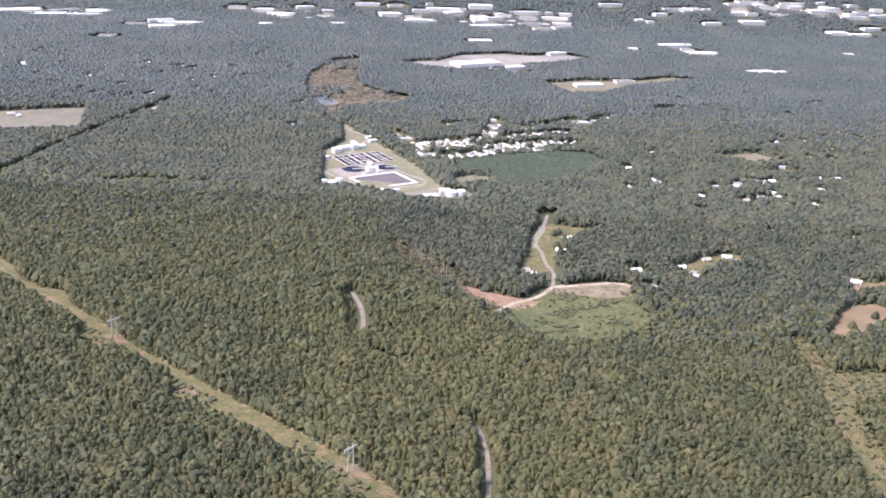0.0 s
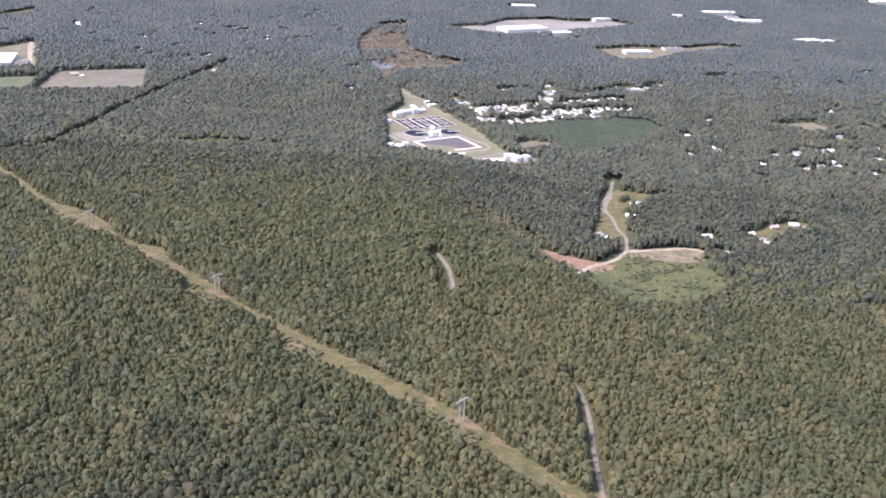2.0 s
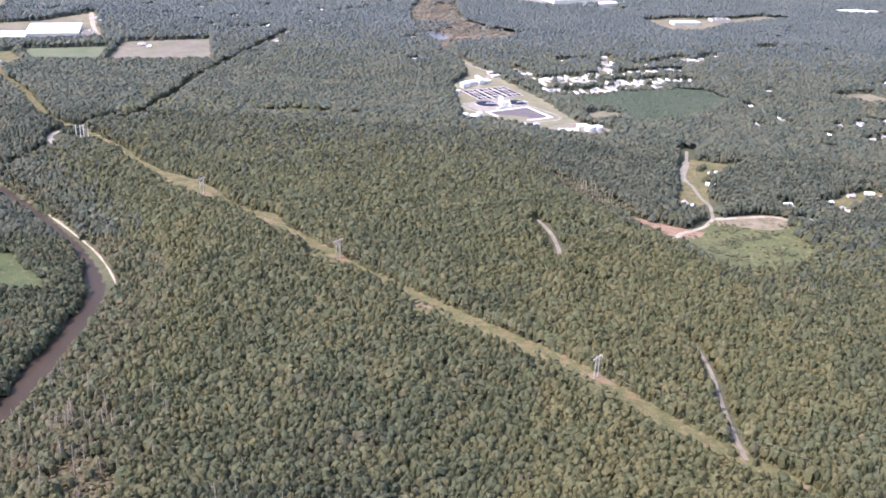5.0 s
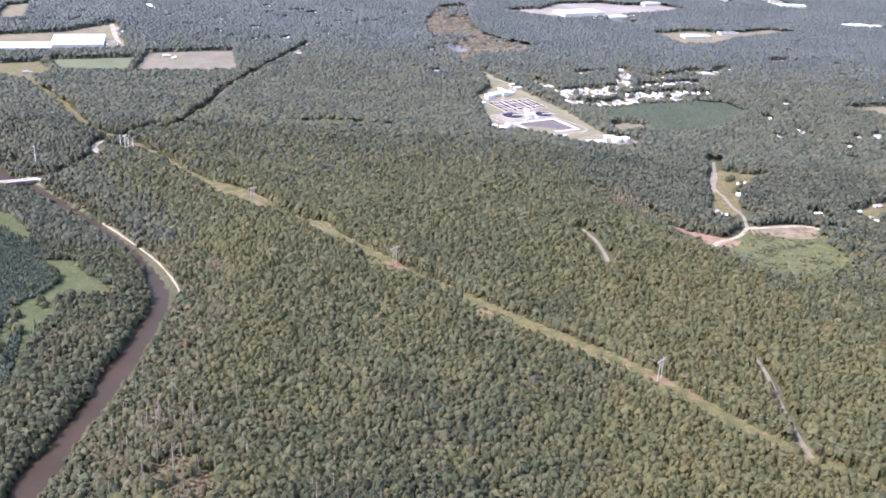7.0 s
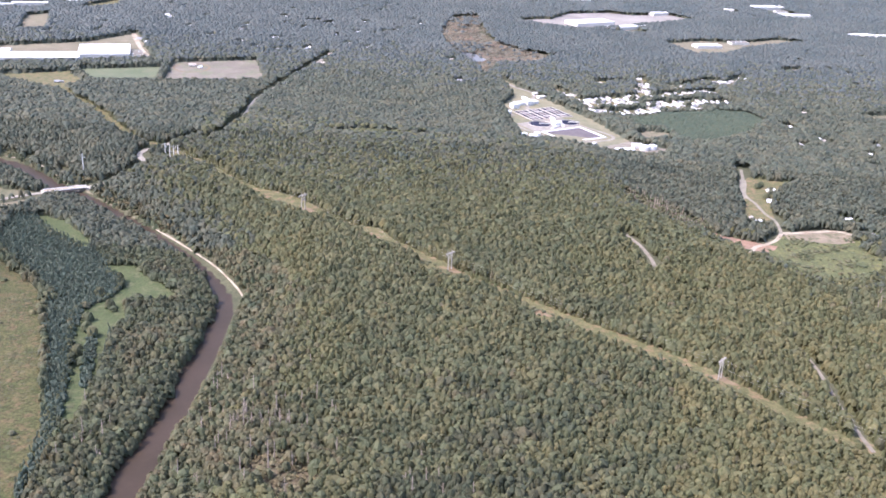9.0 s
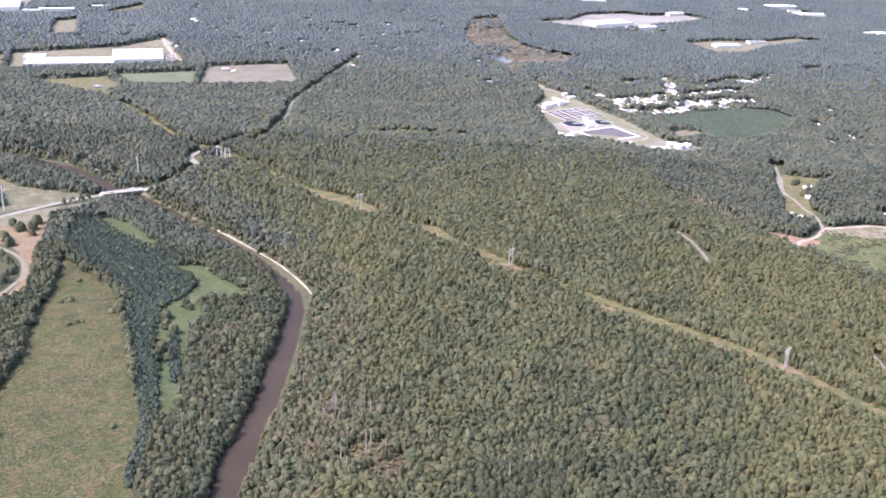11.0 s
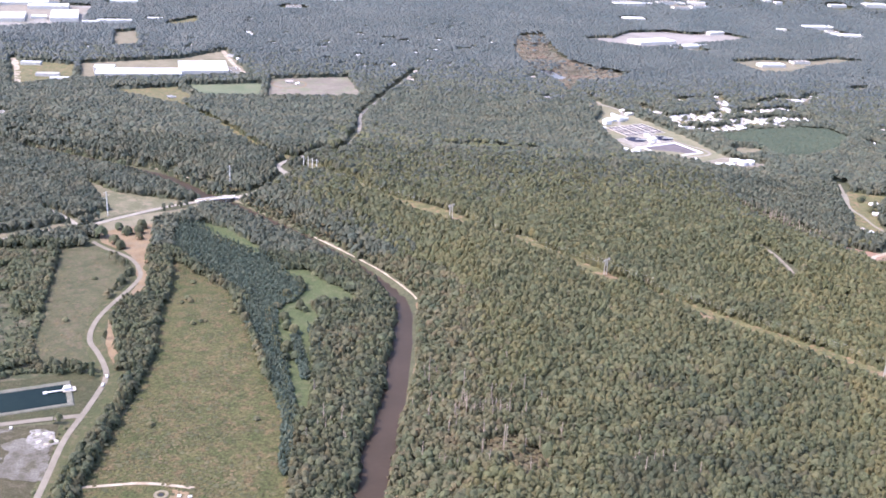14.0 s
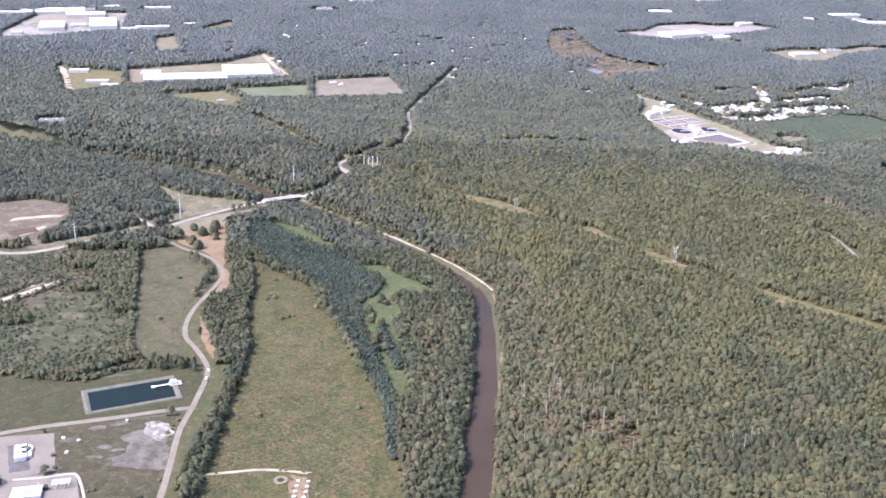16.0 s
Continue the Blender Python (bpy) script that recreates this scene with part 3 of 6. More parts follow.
patch("industrial_ground", INDUSTRY_W, surface("lot_paving", (0.20, 0.185, 0.16), (0.27, 0.245, 0.21), fine=4, broad=60, contrast=0.25, third=(0.13, 0.125, 0.085)), "pale paved ground and grass between warehouses", "industrial ground", rough=20, step=30, grid=40)
patch("factory_lot", WEST_LOT, CUTGRASS, "pale gravel lot of sheds", "yard", rough=4, grid=30)
patch("field", VERGE_N, CUTGRASS, "olive rough grass below the factory", "field", rough=8, step=20, grid=30)
patch("field", FIELD_NW, DRY, "tan far field among woods", "field", rough=8, step=20, grid=30)
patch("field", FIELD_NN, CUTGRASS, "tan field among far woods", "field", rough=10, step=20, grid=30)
patch("gravel_lot", STRIP_E, GRAVEL, "pale gravel lot among far woods", "yard", rough=6, step=14, grid=30)
patch("ridge_grass", RIDGE_GRASS, CUTGRASS, "yellow-green grass strip on a wooded ridge", "clearing", rough=10)
patch("park_ground", PARK, CUTGRASS, "pale streets and yards of a mobile home park", "yard", rough=6, grid=30)
patch("park_ground", PARK_N, CUTGRASS, "pale yards behind a mobile home park", "yard", rough=6, grid=30)
patch("field", EAST_FIELD, DRY, "tan field among woods", "field", rough=9, grid=30)
patch("field", EAST_FIELD_N, CUTGRASS, "olive field among woods", "field", rough=9, grid=30)
patch("yard_ground", EAST_YARD, CUTGRASS, "pale grassy yard round farm houses", "yard", rough=6)
patch("thin_slope", [(-470, 500), (-420, 512), (-385, 480), (-390, 430), (-450, 425), (-478, 455)], surface("litter", (0, 0, 0), (0, 0, 0)), "reddish earth showing through thin woods", "bare ground", rough=9)
patch("roadside_grass", ROADSIDE, DRY, "dry olive grass below the river road", "verge", rough=3)
patch("works_yard", PLANT_S, GRAVEL, "pale gravel yard below the water works", "yard", rough=3)
patch("works_yard", WORKS_W, GRAVEL, "pale gravel yard beside round tanks", "yard", rough=3)
for bare in (CLAY_BEND, CLAY_VERGE):
    patch("bare_ground", bare, CLAY, "orange soil along the bend of the drive", "bare ground", rough=3, step=6)
for cx, cy, sx, sy in ((120, 3700, 340, 120), (-1440, 3540, 240, 60), (1350, 3960, 320, 90), (-1690, 2650, 140, 110), (-600, 3690, 180, 60), (-950, 3330, 120, 50)):
    patch("industrial_ground", [(cx + sx * math.cos(k * 0.785) * (0.8 + 0.3 * (k % 3)), cy + sy * math.sin(k * 0.785) * (0.8 + 0.3 * (k % 2))) for k in range(8)], GRAVEL, "pale paved ground between far warehouses", "industrial ground", rough=25, step=40, grid=60)
patch("dig_bank", [(-1152, 976), (-1120, 990), (-1092, 995), (-1093, 987), (-1118, 980), (-1150, 965)], SAND, "pale sandy bank in the borrow pit", "bare ground", rough=4)
patch("dig_bank", [(-1124, 916), (-1112, 935), (-1099, 952), (-1095, 946), (-1104, 926), (-1116, 908)], SAND, "pale heap of spoil in the borrow pit", "bare ground", rough=3, step=5)
patch("dig_bank", [(-1140, 925), (-1122, 940), (-1108, 950), (-1098, 930), (-1120, 910)], surface("dark_soil", (0.070, 0.048, 0.034), (0.100, 0.068, 0.048), fine=2, broad=14, contrast=0.3), "reddish bank in the borrow pit", "bare ground", rough=5)
patch("marsh_pond", MARSH_POND, surface("marsh_water", (0.10, 0.095, 0.09), (0.14, 0.13, 0.12), fine=8, broad=30, rough=0.3, contrast=0.15), "grey shallow pond in the marsh", "pond", rough=8, step=20)

ribbon("power_line_corridor", ROW[:11], 28, CUTGRASS, "tan and olive mown corridor under a power line", "corridor", ragged=0.5, lift=0.22)
for top in TOPS:
    patch("corridor_opening", top, CUTGRASS, "tan and olive grass where the power line crosses a hilltop", "clearing", rough=6)
for spot in ((-64, 632), (-304, 841), (-485, 998), (-510, 1010), (-400, 915), (-215, 745)):
    patch("bare_ground", [(spot[0] - 12, spot[1] + 4), (spot[0] + 4, spot[1] + 9), (spot[0] + 17, spot[1] - 8), (spot[0] + 2, spot[1] - 6)], CLAY, "orange bare soil at the foot of a transmission frame", "bare ground", rough=3, step=4)
ribbon("track", [(x + 6, y + 7) for x, y in ROW[1:9]], 2.4, CLAY, "tan earth track along the power line corridor", "track", ragged=0.8, lift=0.4)
ribbon("power_line_corridor", ROW[10:], 23, CUTGRASS, "tan mown corridor across far woods", "corridor", ragged=0.5, lift=0.22)
ribbon("river", RIVER, 38, RIVERWATER, "brown silty river between wooded banks", "river", step=12, level=-24.2)
ribbon("track", TRACK_E, 3.8, GRAVEL, "pale gravel track through the forest", "track", ragged=0.3)
ribbon("track", TRACK_N, 4.8, GRAVEL, "pale gravel track on the wooded hill", "track", ragged=0.3)
ribbon("track", SPUR, 6.0, GRAVEL, "short pale track end in the forest", "track", ragged=0.5)
ribbon("lane_apron", [(130, 1292), (122, 1262), (113, 1228), (114, 1205)], 9, surface("lane_dust", (0.20, 0.175, 0.130), (0.26, 0.226, 0.170), fine=1, broad=12), "wide worn part of the farm lane", "road", ragged=0.4, lift=0.46)
ribbon("lane", LANE, 4.6, surface("lane_dust", (0.20, 0.175, 0.130), (0.26, 0.226, 0.170), fine=1, broad=12), "pale dusty farm lane", "road", ragged=0.2)
ribbon("track", LANE_W, 5.5, SAND, "pale sandy track leaving the farm lane", "track", ragged=0.3)
ribbon("track", LANE_E, 7, SAND, "pale sandy track beside the building plot", "track", ragged=0.3)
ribbon("road", XROAD, 8.2, surface("pale_road", (0.235, 0.208, 0.165), (0.290, 0.258, 0.208), fine=0.8, broad=12, contrast=0.15), "pale grey two-lane road to the river bridge", "road", lift=0.8, crown=0.3)
ribbon("road", XSTUB, 7, surface("pale_road", (0.235, 0.208, 0.165), (0.290, 0.258, 0.208), fine=0.8, broad=12, contrast=0.15), "pale road stub at a junction", "road", lift=0.7)
ribbon("grass_verge", DRIVE, 22, surface("verge_grass", (0.052, 0.058, 0.024), (0.076, 0.074, 0.033), fine=1.6, broad=13, contrast=0.35, third=(0.105, 0.088, 0.048)), "olive grass verge along the drive", "verge", ragged=0.4, lift=0.2)
patch("grass_verge", DRIVE_VERGE, surface("verge_grass", (0, 0, 0), (0, 0, 0)), "light green grass between the drive and a tree belt", "verge", rough=2)
ribbon("drive", DRIVE, 5.2, PAVE, "winding pale grey drive along a tree belt", "road", lift=0.7, crown=0.2)
ribbon("road", FACTORY_ROAD, 10, SAND, "pale sandy road beside the factory", "road", ragged=0.4)
ribbon("road", WEST_ROAD, 12, SAND, "pale gravel road through a lot of sheds", "road", ragged=0.6)
ribbon("road", MILL_ROAD, 6.2, PAVE, "pale access road past the pond", "road", lift=0.65)
ribbon("track", FIELD_TRACK, 3.2, SAND, "thin pale track across the meadow", "track", ragged=0.3)
ribbon("road", CREEK_ROAD, 6.5, surface("pale_road", (0.235, 0.208, 0.165), (0.290, 0.258, 0.208), fine=0.8, broad=12, contrast=0.15), "pale road through far woods", "road", ragged=0.6)

# ---- forest ----
rng = np.random.default_rng(7)
gold = (1 + 5 ** 0.5) / 2
ICO_V = np.array([(-1, gold, 0), (1, gold, 0), (-1, -gold, 0), (1, -gold, 0), (0, -1, gold), (0, 1, gold), (0, -1, -gold), (0, 1, -gold), (gold, 0, -1), (gold, 0, 1), (-gold, 0, -1), (-gold, 0, 1)], float)
ICO_V /= np.linalg.norm(ICO_V[0])
ICO_F = np.array([(0, 11, 5), (0, 5, 1), (0, 1, 7), (0, 7, 10), (0, 10, 11), (1, 5, 9), (5, 11, 4), (11, 10, 2), (10, 7, 6), (7, 1, 8), (3, 9, 4), (3, 4, 2), (3, 2, 6), (3, 6, 8), (3, 8, 9), (4, 9, 5), (2, 4, 11), (6, 2, 10), (8, 6, 7), (9, 8, 1)])
ICO_F = ICO_F[ICO_V[ICO_F].mean(1)[:, 2] > -0.55]  # undersides that nobody sees are left open


def clump(cx, cy, cz, r, rz, ragged):
    """One ragged bunch of foliage."""
    a = rng.uniform(0, 6.28)
    v = ICO_V * (1 + rng.uniform(-ragged, ragged, (12, 1)))
    v = np.stack([v[:, 0] * math.cos(a) - v[:, 1] * math.sin(a), v[:, 0] * math.sin(a) + v[:, 1] * math.cos(a), v[:, 2]], 1)
    return v * (r, r, rz) + (cx, cy, cz)


def crown_shape(n, kind="broad"):
    """A crown of n bunches, in a unit of radius and height 1: vertices and triangles."""
    vs, fs = [], []
    for i in range(n):
        if kind == "pine":
            z = 0.25 + 0.62 * i / max(1, n - 1)
            r = 0.9 * (1.12 - z)
            a, d = rng.uniform(0, 6.28), 0.15
            v = clump(d * math.cos(a), d * math.sin(a), z, r, 0.22, 0.3)
        elif i == 0:
            v = clump(rng.uniform(-0.15, 0.15), rng.uniform(-0.15, 0.15), 0.76 if n > 1 else 0.70, 0.66 if n > 1 else 0.98, 0.21 if n > 1 else 0.28, 0.40)
        else:
            a = 6.28 * i / (n - 1) + rng.uniform(-0.4, 0.4)
            d = rng.uniform(0.42, 0.66)
            v = clump(d * math.cos(a), d * math.sin(a), rng.uniform(0.52, 0.72), rng.uniform(0.44, 0.62), rng.uniform(0.14, 0.23), 0.42)
        fs.append(ICO_F + 12 * i)
        vs.append(v)
    return np.concatenate(vs), np.concatenate(fs)


def tuft(c, way, r, tall, sides):
    """One pointed, ragged bunch of leaves: a rim of points and a tip, opening along a direction."""
    q = Vector(way).to_track_quat("Z", "Y").to_matrix()
    a0 = rng.uniform(0, 6.28)
    rim = [Vector((r * rng.uniform(0.72, 1.3) * math.cos(a0 + k * 6.2832 / sides), r * rng.uniform(0.72, 1.3) * math.sin(a0 + k * 6.2832 / sides), rng.uniform(-0.7, 0.2) * tall)) for k in range(sides)]
    tip = Vector((rng.uniform(-0.3, 0.3) * r, rng.uniform(-0.3, 0.3) * r, tall))
    return [tuple(Vector(c) + q @ p) for p in rim + [tip]], [(k, (k + 1) % sides, sides) for k in range(sides)]


def leafy_crown(n, sides=5, squat=1.0, narrow=1.0, bulk=1.0):
    """A crown of n tufts set round a dome, in a unit of radius and height 1 (height over the whole tree)."""
    vs, fs = [], []
    for i in range(n):
        z = 1 - (i + 0.35) / n * 0.92
        a = i * 2.39996 + rng.uniform(-0.45, 0.45)
        ring = math.sqrt(max(0.0, 1 - z * z)) * rng.uniform(0.62, 0.86) * narrow
        c = (ring * math.cos(a), ring * math.sin(a), 0.42 + 0.40 * z * squat + rng.uniform(-0.05, 0.05))
        way = (math.cos(a) * ring * 1.1, math.sin(a) * ring * 1.1, 0.55 + z)
        r = bulk * rng.uniform(0.44, 0.66) * (1.15 if i == 0 else 1)
        v, f = tuft(c, way, r, rng.uniform(0.09, 0.19), sides)
        fs += [tuple(k + len(vs) for k in t) for t in f]
        vs += v
    v = np.array(vs)
    v[:, 2] = np.minimum(v[:, 2], 1.06)
    return v, np.array(fs)


def keep_clear(x, y, margin=0.0, pines=None):
    """Which points are free of open ground, roads and buildings."""
    ok = np.ones(len(x), bool)
    for poly in OPEN:
        xs, ys = [p[0] for p in poly], [p[1] for p in poly]
        box = (x > min(xs)) & (x < max(xs)) & (y > min(ys)) & (y < max(ys))
        if box.any():
            ok[box] &= ~inside(x[box], y[box], poly)
    for line, half in LINES:
        far = np.abs(seg_dist(x, y, line))
        wavy = half * (1 + 0.3 * np.sin(x / 31 + y / 17) * np.sin(y / 43 - x / 29))
        ok &= far > wavy + margin
    for bx, by, r in BUILT:
        ok &= np.hypot((x - bx) / r, (y - by + (12 if by > 1400 else 0)) / (r + (8 if by > 1400 else 0))) > 1
    return ok


def scatter(x0, x1, y0, y1, step):
    """Jittered points that fill a rectangle."""
    px, py = np.meshgrid(np.arange(float(x0), x1, step), np.arange(float(y0), y1, step * 0.92))
    px[1::2] += step / 2
    j = step * 0.36
    return (px + rng.uniform(-j, j, px.shape)).ravel(), (py + rng.uniform(-j, j, py.shape)).ravel()


def grove(name, x, y, radius, tall, shapes, material, label, category, sink=0.0, low=0.85, high=1.15):
    """Many trees in one object."""
    if len(x) == 0:
        return None
    z = height(x, y) - sink
    pick = rng.integers(0, len(shapes), len(x))
    vs, fs, ts, base = [], [], [], 0
    for k, (v, f) in enumerate(shapes):
        sel = np.nonzero(pick == k)[0]
        if not len(sel):
            continue
        a = rng.uniform(0, 6.28, len(sel))
        r = radius * np.clip(np.exp(rng.normal(0, 0.26, len(sel))), 0.55, 1.8)
        h = tall * rng.uniform(low, high, len(sel))
        c, s = np.cos(a)[:, None], np.sin(a)[:, None]
        px = (v[None, :, 0] * c - v[None, :, 1] * s) * r[:, None] + x[sel][:, None]
        py = (v[None, :, 0] * s + v[None, :, 1] * c) * r[:, None] + y[sel][:, None]
        pz = v[None, :, 2] * h[:, None] + z[sel][:, None]
        vs.append(np.stack([px, py, pz], -1).reshape(-1, 3))
        fs.append((f[None] + (np.arange(len(sel)) * len(v))[:, None, None]).reshape(-1, 3) + base)
        ts.append(np.repeat(rng.uniform(0, 1, len(sel)), len(v)))
        base += len(sel) * len(v)
    me = mesh_from(name, np.concatenate(vs), np.concatenate(fs), material, flat=True, tints=np.concatenate(ts))
    return tagged(new(name, me), label, category, kind="stuff")


def in_view(x, y):
    """The stretch of country that the flight overlooks."""
    return (x > -600 - 0.50 * (y + 252)) & (x < 52 + 0.50 * y) & (y > 400 + 0.25 * x) & (y > 280)


B2 = [crown_shape(2) for _ in range(6)]
B1 = [crown_shape(1) for _ in range(8)]


def dome(n, flat=0.0):
    """A plain far crown of n rounded tops in a unit of radius and height 1."""
    vs, fs = [], []
    for i in range(n):
        cx, cy = (0, 0) if n == 1 else (0.42 * math.cos(i * 6.2832 / n), 0.42 * math.sin(i * 6.2832 / n))
        s = 1.0 if n == 1 else rng.uniform(0.6, 0.8)
        lift = 0 if n == 1 else rng.uniform(-0.12, 0.02)
        ring = [(cx + s * math.cos(k * 1.0472) * rng.uniform(0.85, 1.12), cy + s * math.sin(k * 1.0472) * rng.uniform(0.85, 1.12), 0.52 + flat + rng.uniform(-0.06, 0.06)) for k in range(6)]
        a = rng.uniform(0, 2)
        cap = [(cx + s * 0.62 * math.cos(a + k * 2.0944) * rng.uniform(0.7, 1.2), cy + s * 0.62 * math.sin(a + k * 2.0944) * rng.uniform(0.7, 1.2), 0.92 + lift * 0.6 + rng.uniform(-0.04, 0.04)) for k in range(3)]
        first = round(a / 1.0472) % 6
        f = [(6, 7, 8)]
        for k in range(3):
            p, q, r = (first + 2 * k) % 6, (first + 2 * k + 1) % 6, (first + 2 * k + 2) % 6
            f += [(p, q, 6 + k), (q, r, 6 + (k + 1) % 3), (q, 6 + (k + 1) % 3, 6 + k)]
        vs.append(np.array(ring + cap))
        fs.append(np.array(f) + 9 * i)
    return np.concatenate(vs), np.concatenate(fs)


def far_top(foot):
    """The farthest crowns: one low ragged top."""
    rim = [(math.cos(k * 1.0472) * rng.uniform(0.8, 1.25), math.sin(k * 1.0472) * rng.uniform(0.8, 1.25), foot + rng.uniform(-0.1, 0.08)) for k in range(6)]
    return np.array(rim + [(rng.uniform(-0.2, 0.2), rng.uniform(-0.2, 0.2), 1.0)]), np.array([(k, (k + 1) % 6, 6) for k in range(6)])


L6 = [leafy_crown(6) for _ in range(9)] + [leafy_crown(6, squat=1.15, narrow=0.7) for _ in range(4)]
L4 = [leafy_crown(4) for _ in range(12)]
L5 = [leafy_crown(5, bulk=1.18) for _ in range(12)]
F1 = [far_top(0.66) for _ in range(14)]
BUSH = [dome(1) for _ in range(8)]
for v, f in BUSH:
    v[:6, 2] = 0.02
    v[6:, 2] -= 0.06
D1 = [dome(1, 0.12) for _ in range(12)]
P2 = [crown_shape(2, "pine") for _ in range(5)]

# ---- helpers for things ----
def part(name, bm, material, parent=None, label=""):
    """Links a bmesh as one mesh object under its parent."""
    me = bpy.data.meshes.new(name)
    bm.to_mesh(me)
    bm.free()
    me.materials.append(material)
    ob = new(name, me)
    if parent:
        ob.parent = parent
    return tagged(ob, label) if label else ob


def thing(name, label, category, x=0.0, y=0.0, z=None, turn=0.0, group=""):
    """An empty at the base of a thing that stands on the ground."""
    ob = new(name)
    ob.empty_display_size = 0.5
    ob.matrix_basis = pose(x, y, gz(x, y) if z is None else z, 0, 0, turn)
    return tagged(ob, label, category, group)


def box(bm, x0, x1, y0, y1, z0, z1, taper=0.0, bevel=0.0):
    """A box, its top drawn in by taper, its edges rounded."""
    r = bmesh.ops.create_cube(bm, size=1)
    for v in r["verts"]:
        t = taper if v.co.z > 0 else 0
        v.co = ((x0 + t if v.co.x < 0 else x1 - t), (y0 + t if v.co.y < 0 else y1 - t), (z0 if v.co.z < 0 else z1))
    if bevel:
        edges = list({e for v in r["verts"] for e in v.link_edges})
        bmesh.ops.bevel(bm, geom=edges, offset=bevel, segments=1, affect="EDGES")
    return bm


def boxes(*rows, bevel=0.0, taper=0.0):
    bm = bmesh.new()
    for r in rows:
        box(bm, *r, bevel=bevel, taper=taper)
    return bm


def pipe(bm, a, b, r0, r1=None, n=8):
    """A round bar from a to b."""
    a, b = Vector(a), Vector(b)
    r1 = r0 if r1 is None else r1
    q = (b - a).to_track_quat("Z", "Y").to_matrix()
    rings = []
    for p, r in ((a, r0), (b, r1)):
        rings.append([bm.verts.new(p + q @ Vector((r * math.cos(6.2832 * i / n), r * math.sin(6.2832 * i / n), 0))) for i in range(n)])
    for i in range(n):
        bm.faces.new((rings[0][i], rings[0][(i + 1) % n], rings[1][(i + 1) % n], rings[1][i]))
    bm.faces.new(rings[1])
    bm.faces.new(rings[0][::-1])
    return bm


def disc(bm, x, y, z, r, n=40):
    bm.faces.new([bm.verts.new((x + r * math.cos(6.2832 * i / n), y + r * math.sin(6.2832 * i / n), z)) for i in range(n)])
    return bm


def ring_wall(bm, x, y, z0, z1, r0, r1, n=40):
    """A round wall of thickness r1 - r0."""
    loops = []
    for r, z in ((r1, z0), (r1, z1), (r0, z1), (r0, z0)):
        loops.append([bm.verts.new((x + r * math.cos(6.2832 * i / n), y + r * math.sin(6.2832 * i / n), z)) for i in range(n)])
    for k in range(4):
        a, b = loops[k], loops[(k + 1) % 4]
        for i in range(n):
            bm.faces.new((a[i], a[(i + 1) % n], b[(i + 1) % n], b[i]))
    return bm


def gable(bm, w, d, z0, rise, eave=0.5, thick=0.25):
    """A pitched roof over a plan w x d, ridge along x."""
    hx, hy = w / 2 + eave, d / 2 + eave
    low = z0 - rise * eave / (d / 2)
    top = [bm.verts.new(c) for c in ((-hx, -hy, low), (hx, -hy, low), (hx, 0, z0 + rise), (-hx, 0, z0 + rise), (hx, hy, low), (-hx, hy, low))]
    bot = [bm.verts.new(v.co - Vector((0, 0, thick))) for v in top]
    for ids in ((0, 1, 2, 3), (3, 2, 4, 5)):
        bm.faces.new([top[i] for i in ids])
        bm.faces.new([bot[i] for i in ids[::-1]])
    for i, j in ((0, 1), (1, 2), (2, 4), (4, 5), (5, 3), (3, 0)):
        bm.faces.new((top[j], top[i], bot[i], bot[j]))
    return bm


def gable_walls(w, d, h, rise):
    """Walls with pointed ends under a pitched roof."""
    bm = boxes((-w / 2, w / 2, -d / 2, d / 2, -1.0, h))
    for s in (-1, 1):
        x0, x1 = s * w / 2, s * (w / 2 - 0.25)
        a = [bm.verts.new(c) for c in ((x0, -d / 2, h), (x0, d / 2, h), (x0, 0, h + rise * 0.95))]
        b = [bm.verts.new(c) for c in ((x1, -d / 2, h), (x1, d / 2, h), (x1, 0, h + rise * 0.95))]
        bm.faces.new(a)
        bm.faces.new(b[::-1])
        for i in range(3):
            bm.faces.new((a[i], a[(i + 1) % 3], b[(i + 1) % 3], b[i]))
    return bm


